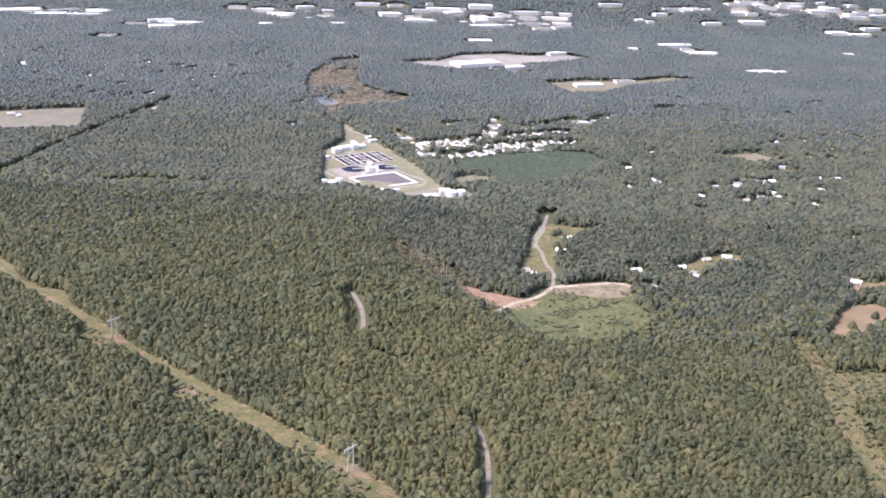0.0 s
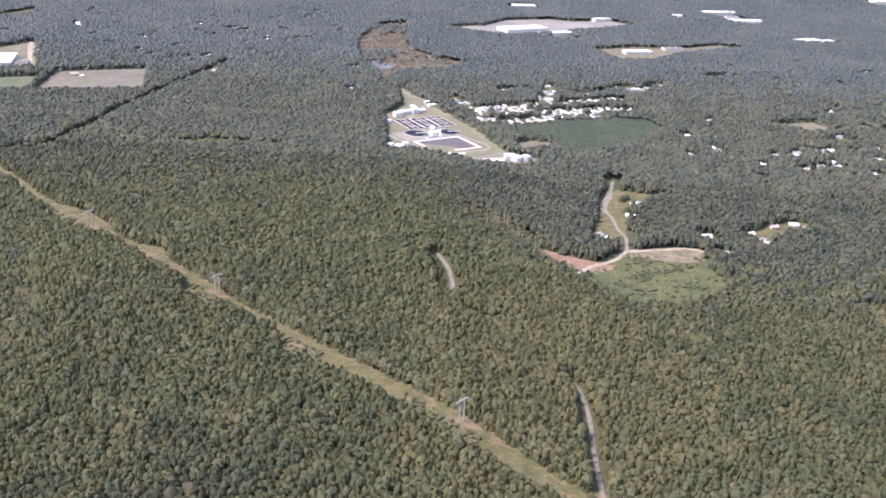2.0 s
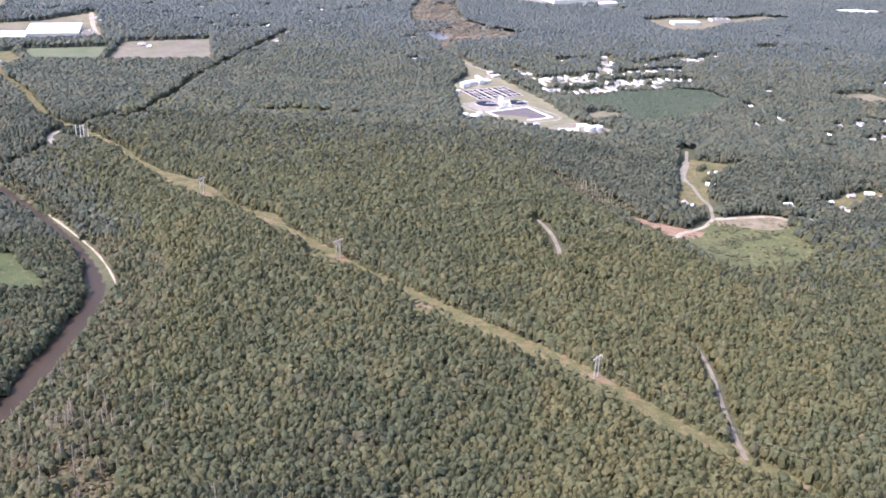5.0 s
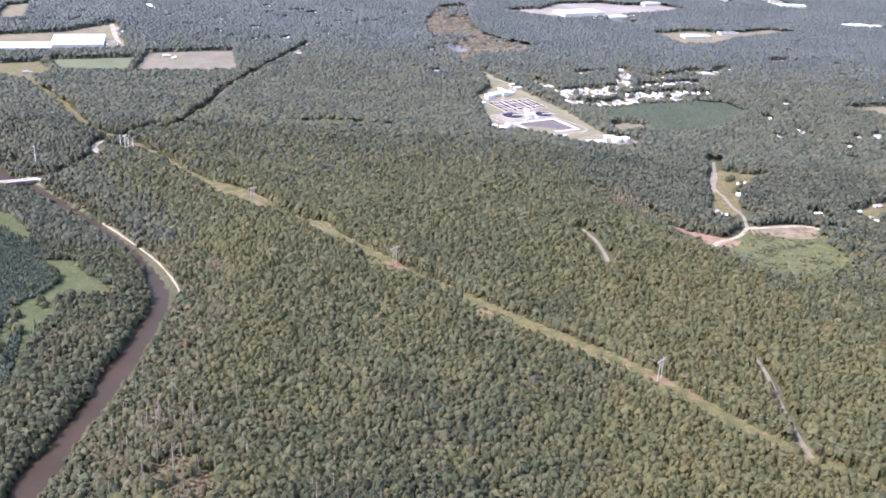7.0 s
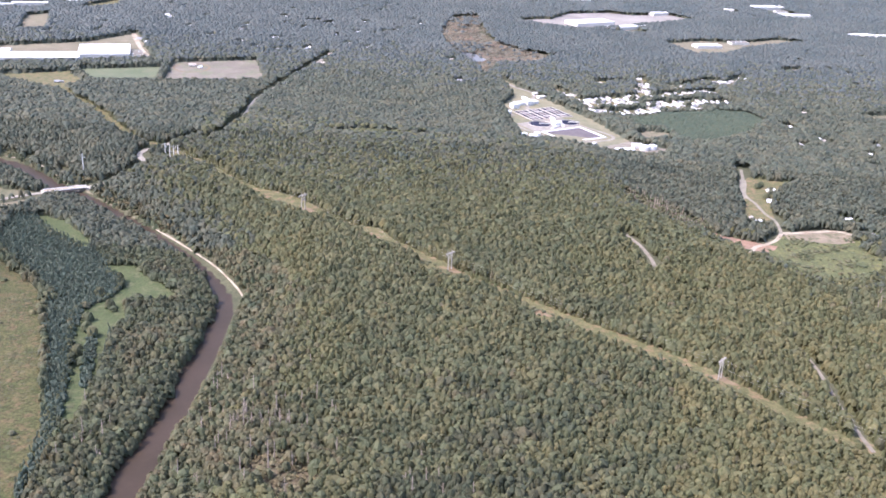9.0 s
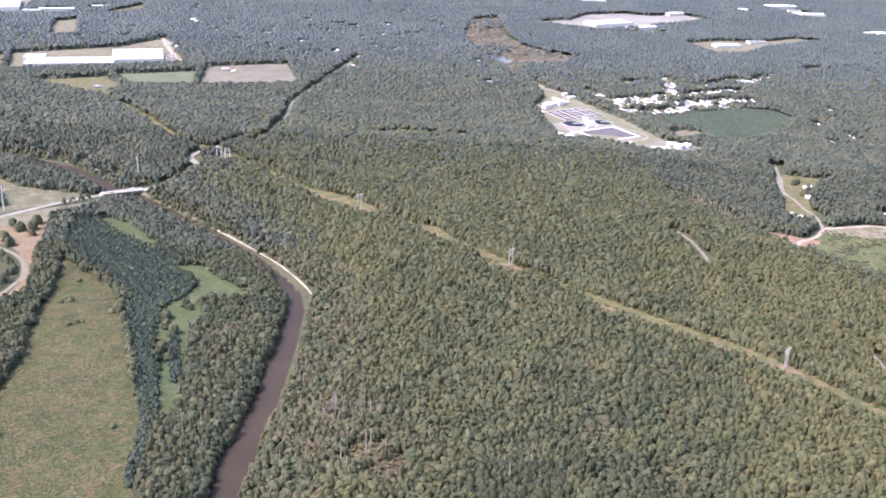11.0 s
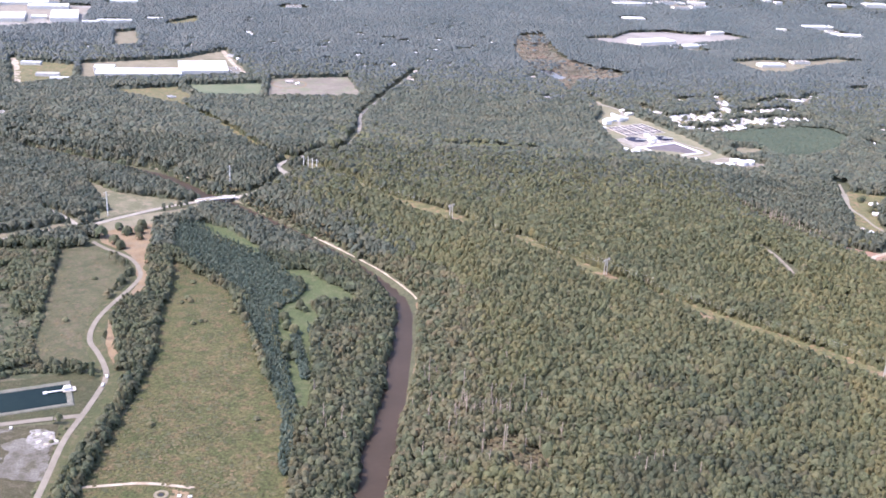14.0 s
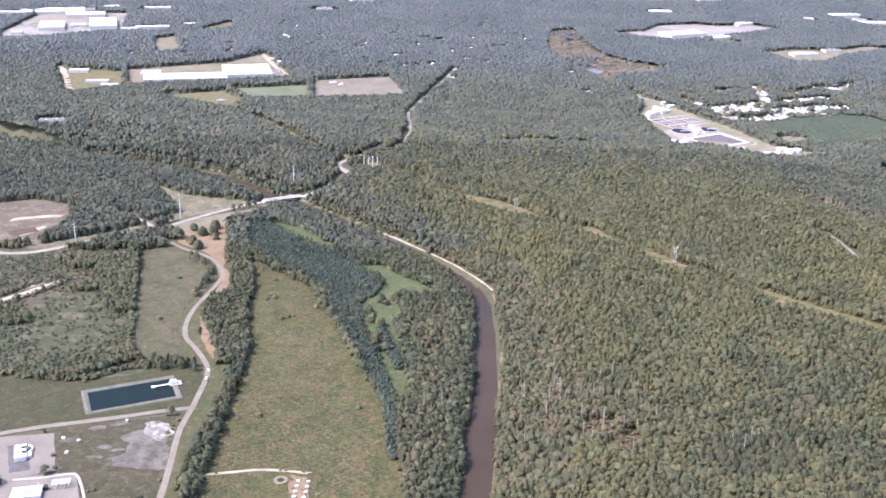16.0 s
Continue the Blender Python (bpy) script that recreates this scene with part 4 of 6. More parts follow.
# ---- houses ----
def house(w, d, wall_mat, roof_mat, label, wing=False, far=False):
    """A farm house: walls, pitched roof, chimney, porch, doors and windows on the long sides; far off only what shows."""
    ob = thing("house", label, "house", 0, 0, -90)
    part("wall", gable_walls(w, d, 3.0, d * 0.28), wall_mat, ob)
    part("roof", gable(bmesh.new(), w, d, 3.0, d * 0.28), roof_mat, ob)
    part("chimney", boxes((w * 0.22, w * 0.22 + 0.9, -0.45, 0.45, 3.0, 3.0 + d * 0.28 + 0.9), bevel=0.05), CONCRETE, ob)
    if far:
        part("porch", boxes((-w * 0.2, w * 0.2, -d / 2 - 2.2, -d / 2, -0.5, 0.35)), TIMBER, ob)
        return ob
    porch = part("porch", boxes((-w * 0.2, w * 0.2, -d / 2 - 2.2, -d / 2, -0.5, 0.35)), TIMBER, ob)
    part("porch_roof", boxes((-w * 0.22, w * 0.22, -d / 2 - 2.4, -d / 2 - 0.02, 2.45, 2.65)), roof_mat, porch)
    for s in (-1, 1):
        part("porch_post", boxes((s * w * 0.2 - 0.08, s * w * 0.2 + 0.08, -d / 2 - 2.25, -d / 2 - 2.05, 0.35, 2.45)), WHITE, porch)
    part("door", boxes((-0.5, 0.5, -d / 2 - 0.06, -d / 2 + 0.02, 0.35, 2.35), bevel=0.02), TIMBER, ob)
    for x in (-0.36, -0.22, 0.24, 0.38):
        for s in (-1, 1):
            part("window", boxes((x * w - 0.55, x * w + 0.55, s * d / 2 - 0.05, s * d / 2 + 0.05, 1.0, 2.2), bevel=0.02), DARKGLASS, ob)
    if wing:
        part("garage", boxes((w / 2, w / 2 + 5.5, -d * 0.4, d * 0.4, -0.6, 2.6), bevel=0.04), wall_mat, ob)
        part("garage_roof", boxes((w / 2 - 0.05, w / 2 + 5.9, -d * 0.45, d * 0.45, 2.6, 2.85), bevel=0.05), roof_mat, ob)
    return ob


def mobile_home(wall_mat, roof_mat, label):
    """A long low trailer home with a shallow roof, skirting, steps and windows."""
    ob = thing("mobile_home", label, "mobile home", 0, 0, -90)
    part("body", boxes((-8.5, 8.5, -2.4, 2.4, 0.6, 3.2), bevel=0.06), wall_mat, ob)
    part("roof", gable(bmesh.new(), 17, 4.8, 3.2, 0.7, eave=0.25, thick=0.15), roof_mat, ob)
    part("skirting", boxes((-8.3, 8.3, -2.25, 2.25, -0.6, 0.6)), SIDING, ob)
    part("steps", boxes((-1.2, 1.2, -3.9, -2.42, -0.3, 0.55)), TIMBER, ob)
    part("door", boxes((-0.45, 0.45, -2.46, -2.38, 0.7, 2.7)), SIDING, ob)
    for x in (-5, 5):
        part("window", boxes((x - 0.9, x + 0.9, -2.45, -2.38, 1.5, 2.5)), DARKGLASS, ob)
    return ob


def shed(w, d, h, label, category="warehouse", units=5, roof_mat=None):
    """A flat-roofed commercial building with a parapet, dock doors and roof units."""
    roof_mat = roof_mat or ROOFWHITE
    ob = thing("warehouse" if category == "warehouse" else category.replace(" ", "_"), label, category, 0, 0, -90)
    t = 0.5
    part("wall", boxes((-w / 2, w / 2, -d / 2, -d / 2 + t, -2, h + 0.9), (-w / 2, w / 2, d / 2 - t, d / 2, -2, h + 0.9), (-w / 2, -w / 2 + t, -d / 2 + t, d / 2 - t, -2, h + 0.9), (w / 2 - t, w / 2, -d / 2 + t, d / 2 - t, -2, h + 0.9)), SIDING, ob)
    part("roof", boxes((-w / 2 + t, w / 2 - t, -d / 2 + t, d / 2 - t, h - 0.4, h)), roof_mat, ob)
    for i in range(units):
        x, y = (i + 0.5) / units * w * 0.86 - w * 0.43, (0.18 if i % 2 else -0.2) * d
        part("roof_unit", boxes((x - 2, x + 2, y - 1.4, y + 1.4, h, h + 1.7), bevel=0.15), STEEL, ob)
    doors = 2 + int(w // 60)
    for i in range(doors):
        x = (i + 0.5) / doors * w - w / 2
        part("dock_door", boxes((x - 1.8, x + 1.8, -d / 2 - 0.06, -d / 2 + 0.02, 0.2, 4.0)), STEEL, ob)
    return ob


vr = random.Random(4)


def place(proto, spots, group, near=14.0, vary=0.0):
    """Copies of a thing at (x, y, turn), their plan sizes varied."""
    for x, y, a in spots:
        size = (math.exp(vr.uniform(-vary, vary * 0.7)), math.exp(vr.uniform(-vary, vary * 0.5)), math.exp(vr.uniform(-vary, vary) * 0.4), 1) if vary else (1, 1, 1, 1)
        m = copy_thing(proto, pose(x, y, gz(x, y), 0, 0, a) @ Matrix.Diagonal(size))
        m["group"] = group
        BUILT.append((x, y, near))


def discard(proto):
    """Removes a pattern thing that stands nowhere itself."""
    for o in (*proto.children_recursive, proto):
        bpy.data.objects.remove(o)


farm_spots = {
    0: [(157, 1243, 20), (144, 1194, -15), (101, 1107, 40), (229, 1132, 10), (286, 1147, 25), (353, 1191, -10), (455, 1541, 15), (525, 1580, 0), (505, 1484, 30), (298, 1629, 20), (488, 1116, -30), (-549, 2500, 10)],
    1: [(239, 1077, -20), (295, 1124, 60), (359, 1175, 30), (492, 1579, -25), (421, 1532, 10), (478, 1480, 5), (677, 1739, 35), (546, 1288, 0), (-1043, 1667, 20), (-299, 1868, 0)],
    2: [(325, 1179, 15), (300, 1117, -35), (451, 1461, 20), (333, 1542, 50), (362, 1746, -5), (96, 1118, 75), (232, 1121, 80), (640, 1750, 10), (-593, 1971, 0), (-318, 2071, 20), (-589, 2065, 40)],
}
farm_kinds = [house(12, 7, WHITE, ROOFWHITE, "white farm house with a pale metal roof among trees"),
              house(11, 7.5, SIDING, ROOFGREY, "pale farm house with a grey shingle roof among trees", wing=True),
              house(10, 7, SIDING, ROOFTAN, "small pale house with a tan roof in the woods")]
for k, proto in enumerate(farm_kinds):
    place(proto, farm_spots[k], "houses in the valley", near=15)

for proto in farm_kinds:
    discard(proto)
farm_kinds = [house(13, 8, WHITE, ROOFWHITE, "white house with a pale roof in far woods", far=True), house(14, 9, SIDING, ROOFGREY, "pale house with a grey roof in far woods", far=True), house(12, 8, SIDING, ROOFWHITE, "small pale house in far woods", far=True)]
# villages of far houses: centre, spread, number
villages = [(-846, 2278, 90, 9), (-656, 2141, 60, 6), (-545, 2190, 50, 4), (-525, 2420, 70, 5), (-686, 2653, 90, 5), (-1200, 2195, 110, 10), (-990, 2250, 80, 7), (-780, 2150, 70, 5), (-720, 2460, 110, 10), (-560, 2290, 70, 6),
            (557, 2279, 70, 6), (456, 2159, 60, 4), (639, 2068, 90, 6), (914, 2412, 120, 9), (987, 2321, 110, 9), (765, 2283, 80, 5), (850, 2000, 150, 9), (700, 1850, 120, 7), (1115, 3000, 140, 8), (560, 1500, 60, 5), (-1010, 2498, 80, 7), (-540, 2790, 130, 8), (480, 1520, 60, 9), (310, 1560, 50, 4), (620, 1640, 60, 5), (400, 1330, 70, 3), (600, 1900, 70, 6), (-1130, 2640, 90, 9), (-420, 2500, 90, 6)]
for cx, cy, spread, count in villages:
    spots = [(cx + vr.gauss(0, spread * 0.75), cy + vr.gauss(0, spread * 0.75), vr.uniform(0, 180)) for _ in range(round(count * 0.62))]
    for k in range(3):
        place(farm_kinds[k], spots[k::3], "houses in the far woods", near=11)
for proto in farm_kinds:
    discard(proto)

# mobile home park: rows across the slope
home_kinds = [mobile_home(WHITE, ROOFWHITE, "white mobile home with a pale roof in a park"), mobile_home(SIDING, CONCRETE, "cream mobile home with a pale tan roof in a park"), mobile_home(SIDING, ROOFGREY, "pale mobile home with a grey roof in a park")]
home_spots = []
for i, street in enumerate(STREETS):
    pts = curve_points(street, 12.5 if i < 3 else 14)
    for j, p in enumerate(pts):
        q = pts[min(j + 1, len(pts) - 1)] - pts[max(j - 1, 0)]
        way, side = math.degrees(math.atan2(q.y, q.x)), Vector((-q.y, q.x)).normalized()
        for s in (-1, 1):
            if vr.random() < (0.66 if i < 3 else 0.42):
                c = p + side * s * vr.uniform(8, 11)
                home_spots.append((c.x, c.y, way + vr.choice((70, 90, 110, 20)) + vr.uniform(-8, 8)))
    ribbon("street", street, 4.5, PAVE, "pale narrow street between mobile homes", "road", lift=0.6)
for k, proto in enumerate(home_kinds):
    place(proto, home_spots[k::3], "mobile homes in the park", near=8.5)
    discard(proto)

# ---- far factories and warehouses ----
kinds = {"long": shed(90, 32, 9, "long white-roofed warehouse in a far industrial park", units=3), "wide": shed(120, 62, 10, "wide white-roofed warehouse in a far industrial park", units=4),
         "small": shed(46, 26, 7, "small white-roofed shop building far off", units=2), "grey": shed(70, 40, 8, "grey-roofed warehouse in a far industrial park", units=3, roof_mat=YARD)}
far_spots = {
    "wide": [(-1541, 3513), (-1382, 3457), (-900, 3319), (-238, 3701), (-34, 3799), (129, 3557), (94, 3858), (1370, 3653), (-1810, 2749), (-934, 3215)],
    "long": [(-1265, 3456), (-1481, 3558), (-980, 3373), (-689, 3688), (-555, 3757), (-332, 3834), (-131, 3607), (91, 3694), (262, 3804), (362, 3741), (597, 3948), (940, 3727), (1094, 3763), (1522, 3734), (1446, 3639), (692, 3203), (748, 3059), (-1897, 2695), (-1533, 2878), (-1436, 2507), (82, 3203)],
    "grey": [(-1035, 3275), (-797, 3714), (-226, 3835), (306, 3539), (1093, 4018), (1321, 4044), (-1732, 2793), (720, 3120), (-1026, 2974)],
    "small": [(-1251, 3584), (-468, 3730), (-396, 3461), (-634, 3387), (-99, 3869), (410, 3805), (677, 3760), (714, 3731), (1203, 4015), (1442, 4072), (1547, 4054), (1641, 4004), (962, 3924), (1303, 4057), (812, 2733), (850, 2730), (887, 2726), (-1706, 2511), (-1673, 2874), (-1753, 2364), (-1351, 2599), (-1486, 2466), (549, 3101), (1227, 3149)],
}
for kind, spots in far_spots.items():
    place(kinds[kind], [(x, y, vr.gauss(14, 9)) for x, y in spots], "far industrial buildings", near=52 if kind != "small" else 26, vary=0.6)
for cx, cy, sx, sy, count in ((120, 3700, 330, 120, 20), (1350, 3960, 300, 90, 26), (-1400, 3560, 220, 60, 8), (-600, 3640, 160, 70, 7), (820, 3880, 120, 60, 6)):
    spots = [(cx + vr.uniform(-sx, sx), cy + vr.uniform(-sy, sy), vr.gauss(14, 12)) for _ in range(count)]
    place(kinds["small"], spots[::3], "far industrial buildings", near=18, vary=0.6)
    place(kinds["grey"], spots[1::3], "far industrial buildings", near=36, vary=0.6)
    place(kinds["long"], spots[2::3], "far industrial buildings", near=43, vary=0.6)
for proto in kinds.values():
    discard(proto)


def stand(ob, x, y, turn, near, z=None):
    ob.matrix_basis = pose(x, y, gz(x, y) if z is None else z, 0, 0, turn)
    BUILT.append((x, y, near))
    return ob


stand(shed(176, 62, 9, "very long white factory hall beside fields", "factory hall", units=9), -1168, 1873, 15, 20)
stand(shed(104, 112, 12, "tall white factory block with a flat roof", "factory hall", units=8), -1052, 1952, 17, 20)
stand(shed(30, 60, 8, "lower grey-roofed wing of the factory block", "factory hall", units=2, roof_mat=YARD), -985, 1950, 17, 20)
stand(shed(42, 34, 9, "white end block of the factory", "factory hall", units=3), -1252, 1900, 12, 20)
stand(shed(42, 15, 6, "low white shed on a gravel lot", "warehouse", units=2), -1418, 1917, 7, 20)
stand(shed(46, 16, 6, "low pale shed with a grey roof on a gravel lot", "warehouse", units=2, roof_mat=CONCRETE), -1340, 1813, 12, 20)
stand(shed(36, 14, 6, "short white shed on a gravel lot", "warehouse", units=2), -1301, 1776, 12, 20)
stand(shed(72, 150, 10, "long white-roofed hall in an industrial park", "warehouse", units=7), -1585, 2540, 20, 20)
stand(shed(110, 56, 9, "white-roofed hall behind a longer one", "warehouse", units=5), -1690, 2690, 18, 20)
stand(shed(66, 120, 8, "grey-roofed hall in an industrial park", "warehouse", units=5, roof_mat=CONCRETE), -1705, 2480, 20, 20)
stand(shed(40, 30, 7, "small white hall between larger ones", "warehouse", units=2), -1640, 2500, 20, 20)
stand(shed(40, 16, 6, "low shed among far trees", "warehouse", units=2, roof_mat=YARD), -1268, 1400, 12, 30)
stand(shed(130, 60, 9, "wide pale building on a levelled site", "warehouse", units=6), 60, 2700, 30, 30)
stand(shed(150, 30, 8, "long pale building on a levelled site", "warehouse", units=5), 165, 2660, 30, 30)
stand(shed(60, 26, 8, "pale building at the edge of a levelled site", "warehouse", units=3), 300, 2960, 30, 30)
stand(shed(70, 30, 7, "pale building on a cleared site", "warehouse", units=3), 330, 2430, 15, 30)
stand(shed(50, 26, 6, "low grey building on a cleared site", "warehouse", units=2, roof_mat=YARD), 430, 2510, 15, 30)

stand(house(15, 9, SIDING, ROOFTAN, "pale barn with a tan roof in a bare field"), -851, 1893, 20, 10)
stand(house(9, 6, WHITE, ROOFWHITE, "small white shed in a bare field"), -832, 1880, 60, 8)
ribbon("track", [(-875, 1850), (-850, 1832), (-818, 1850), (-815, 1890), (-840, 1915), (-875, 1905), (-885, 1875), (-875, 1850)], 4, CLAY, "pale worn track round a barn in a bare field", "track", ragged=0.7)

# ---- water treatment works ----
WU = 33.0  # turn of its main axis


def at_works(x, y):
    """From the works' own axes to the plan."""
    c, s = math.cos(radians(WU)), math.sin(radians(WU))
    return (-103 + x * c - y * s, 1500 + x * s + y * c)


def settling_basin():
    """A large rectangular basin with a broad concrete rim, dark sludge and a dividing wall."""
    ob = thing("settling_basin", "large rectangular basin with a white concrete rim and dark sludge", "basin", *at_works(0, 0), turn=WU)
    W, D = 42, 36
    for x0, x1, y0, y1 in ((-W, W, -D, -D + 4), (-W, W, D - 4, D), (-W, -W + 4, -D + 4, D - 4), (W - 4, W, -D + 4, D - 4)):
        part("rim", boxes((x0, x1, y0, y1, -1, 1.6), bevel=0.15), WHITE, ob)
    part("sludge", boxes((-W + 4, W - 4, -D + 4, D - 4, -1, 0.7)), SLUDGE, ob)
    part("waterline", boxes((-W + 4, W - 4, -D + 4, -D + 4.4, 0.7, 1.2)), surface("stained_concrete", (0.20, 0.18, 0.17), (0.28, 0.25, 0.24), fine=1, broad=10), ob)
    return ob


settling_basin()


def clarifier(x, y, r):
    """A round settling tank: wall, dark water, central column, rotating bridge and walkway rail."""
    ob = thing("clarifier", "round settling tank of dark blue water with a pale bridge", "settling tank", x, y, group="clarifiers at the works")
    part("wall", ring_wall(bmesh.new(), 0, 0, -1, 1.6, r - 0.6, r), CONCRETE, ob)
    part("water", disc(bmesh.new(), 0, 0, 0.9, r - 0.62), DARKWATER, ob)
    part("launder", ring_wall(bmesh.new(), 0, 0, 0.7, 1.2, r - 2.6, r - 2.2), CONCRETE, ob)
    part("column", pipe(bmesh.new(), (0, 0, 0), (0, 0, 2.6), 1.6, 1.3, 14), CONCRETE, ob)
    bridge = part("bridge", boxes((0, r - 0.2, -0.9, 0.9, 1.7, 2.1)), STEEL, ob)
    for s in (-0.85, 0.85):
        part("rail", boxes((0, r - 0.2, s - 0.06, s + 0.06, 2.1, 3.1)), STEEL, bridge)
    return ob


clarifier(-156, 1565, 20.5)
clarifier(-104, 1583, 18.5)


def aeration_tank(x, y):
    """A block of three long open lanes between concrete walls."""
    ob = thing("aeration_tank", "three long dark water lanes between pale concrete walls", "basin", x, y, turn=WU - 4, group="aeration tanks at the works")
    for i in range(4):
        X = -13.5 + i * 9
        part("wall", boxes((X - 0.4, X + 0.4, -33, 33, -1, 2.0), bevel=0.08), CONCRETE, ob)
    for s in (-1, 1):
        part("end_wall", boxes((-14.2, 14.2, s * 33.7 - 0.7, s * 33.7 + 0.7, -1, 2.0), bevel=0.08), CONCRETE, ob)
    for i in range(3):
        X = -9 + i * 9
        part("water", boxes((X - 4.1, X + 4.1, -33, 33, -1, 1.2)), DARKWATER if i != 1 else SLUDGE, ob)
    for Y in (-18, 14):
        part("walkway", boxes((-14, 14, Y - 0.6, Y + 0.6, 2.02, 2.2)), STEEL, ob)
    return ob


for i in range(3):
    X, Y = -172 + i * 25.5, 1622 + i * 15.5
    aeration_tank(X, Y)


def works_building(w, d, h, x, y, turn, label):
    ob = thing("works_building", label, "building", x, y, turn=turn)
    part("wall", boxes((-w / 2, w / 2, -d / 2, d / 2, -1, h), bevel=0.05), WHITE, ob)
    part("roof", boxes((-w / 2 - 0.4, w / 2 + 0.4, -d / 2 - 0.4, d / 2 + 0.4, h, h + 0.6), bevel=0.08), ROOFWHITE, ob)
    part("door", boxes((-1.2, 1.2, -d / 2 - 0.05, -d / 2 + 0.02, 0, 2.6)), STEEL, ob)
    for i in range(max(2, int(w // 5))):
        x_ = (i + 0.5) / max(2, int(w // 5)) * w - w / 2
        if abs(x_) > 2:
            part("window", boxes((x_ - 0.8, x_ + 0.8, -d / 2 - 0.05, -d / 2 + 0.02, 1.2, 2.6)), DARKGLASS, ob)
    part("vent", boxes((w * 0.2, w * 0.2 + 2, -1, 1, h + 0.6, h + 1.8), bevel=0.1), STEEL, ob)
    return ob


def storage_tank(x, y, r, h, label):
    ob = thing("storage_tank", label, "tank", x, y)
    part("shell", pipe(bmesh.new(), (0, 0, -1), (0, 0, h), r, r, 24), WHITE, ob)
    part("roof", pipe(bmesh.new(), (0, 0, h), (0, 0, h + r * 0.25), r * 1.02, r * 0.15, 24), ROOFWHITE, ob)
    part("ladder", boxes((r - 0.05, r + 0.15, -0.3, 0.3, 0, h + 0.5)), STEEL, ob)
    BUILT.append((x, y, r + 3))
    return ob


works_building(30, 11, 6, -183, 1700, WU, "white pump house at the water works")
works_building(20, 10, 5, -160, 1716, WU, "low white building at the water works")
works_building(17, 7, 5, -132, 1592, WU + 60, "white control building between round tanks")
works_building(13, 10, 6, -128, 1562, WU, "small white building between round tanks")
works_building(18, 8, 4, -140, 1765, WU, "small white shed at the works entrance")
works_building(12, 7, 4, -150, 1790, WU, "small white hut at the works entrance")
works_building(14, 12, 8, -196, 1676, WU, "white blower house beside the aeration tanks")
works_building(12, 10, 9, -168, 1704, WU, "tall white building at the water works")
works_building(22, 7, 4, -172, 1742, WU + 80, "long low white shed at the water works")
works_building(30, 12, 3.5, -30, 1412, 12, "long white storage shed below the works")
works_building(16, 12, 6, -6, 1438, 12, "white workshop below the works")
works_building(9, 6, 3.5, -100, 1426, 20, "small white hut beside the basin")
works_building(9, 6, 3.5, -78, 1432, 20, "small pale hut beside the basin")
storage_tank(4, 1428, 8, 7, "squat white storage tank below the works")
storage_tank(18, 1434, 7, 7, "squat white storage tank with a domed roof")
storage_tank(-176, 1448, 7, 7, "white round tank beside the tree line")
storage_tank(-190, 1462, 5, 6, "small white round tank beside the tree line")
storage_tank(-168, 1466, 5, 8, "white round tank with a ladder")
storage_tank(-208, 1634, 5, 5, "small white tank beside the aeration tanks")
for bx, by, a, w in ((-118, 1571, WU + 62, 40), (-131, 1545, WU + 25, 26)):
    gallery = thing("pipe_gallery", "white raised pipe gallery between round tanks", "pipe gallery", bx, by, turn=a)
    part("trough", boxes((-w / 2, w / 2, -2.2, 2.2, -0.6, 2.6), bevel=0.1), WHITE, gallery)
    part("cover", boxes((-w / 2 + 1, w / 2 - 1, -1.4, 1.4, 2.6, 3.0)), CONCRETE, gallery)
ring_road = [at_works(-50, -44), at_works(50, -44), at_works(52, 44), at_works(48, 110), at_works(36, 185), at_works(-20, 200), at_works(-48, 150), at_works(-56, 60), at_works(-50, -44)]
ribbon("works_road", ring_road, 6, surface("works_paving", (0.205, 0.180, 0.145), (0.275, 0.242, 0.200), fine=1.2, broad=14, contrast=0.2, third=(0.33, 0.29, 0.24)), "pale concrete road round the water works", "road", lift=0.62)
ribbon("works_road", [at_works(-52, 44), at_works(52, 44)], 7, surface("works_paving", (0.205, 0.180, 0.145), (0.275, 0.242, 0.200), fine=1.2, broad=14, contrast=0.2, third=(0.33, 0.29, 0.24)), "pale cross road of the water works", "road", lift=0.64)
ribbon("works_road", [at_works(36, 185), (-153, 1793), (-190, 1850), (-226, 1930)], 6, surface("works_paving", (0.205, 0.180, 0.145), (0.275, 0.242, 0.200), fine=1.2, broad=14, contrast=0.2, third=(0.33, 0.29, 0.24)), "pale approach road to the water works", "road", lift=0.6)
patch("works_apron", [at_works(-48, 48), at_works(48, 48), at_works(46, 104), at_works(-46, 104)], surface("works_paving", (0.205, 0.180, 0.145), (0.275, 0.242, 0.200), fine=1.2, broad=14, contrast=0.2, third=(0.33, 0.29, 0.24)), "pale concrete apron between the round tanks", "yard", rough=0.5, lift=0.55)
patch("works_apron", [at_works(-50, 150), at_works(-10, 150), at_works(-8, 190), at_works(-46, 190)], GRAVEL, "gravel apron round the pump house", "yard", rough=1, lift=0.55)


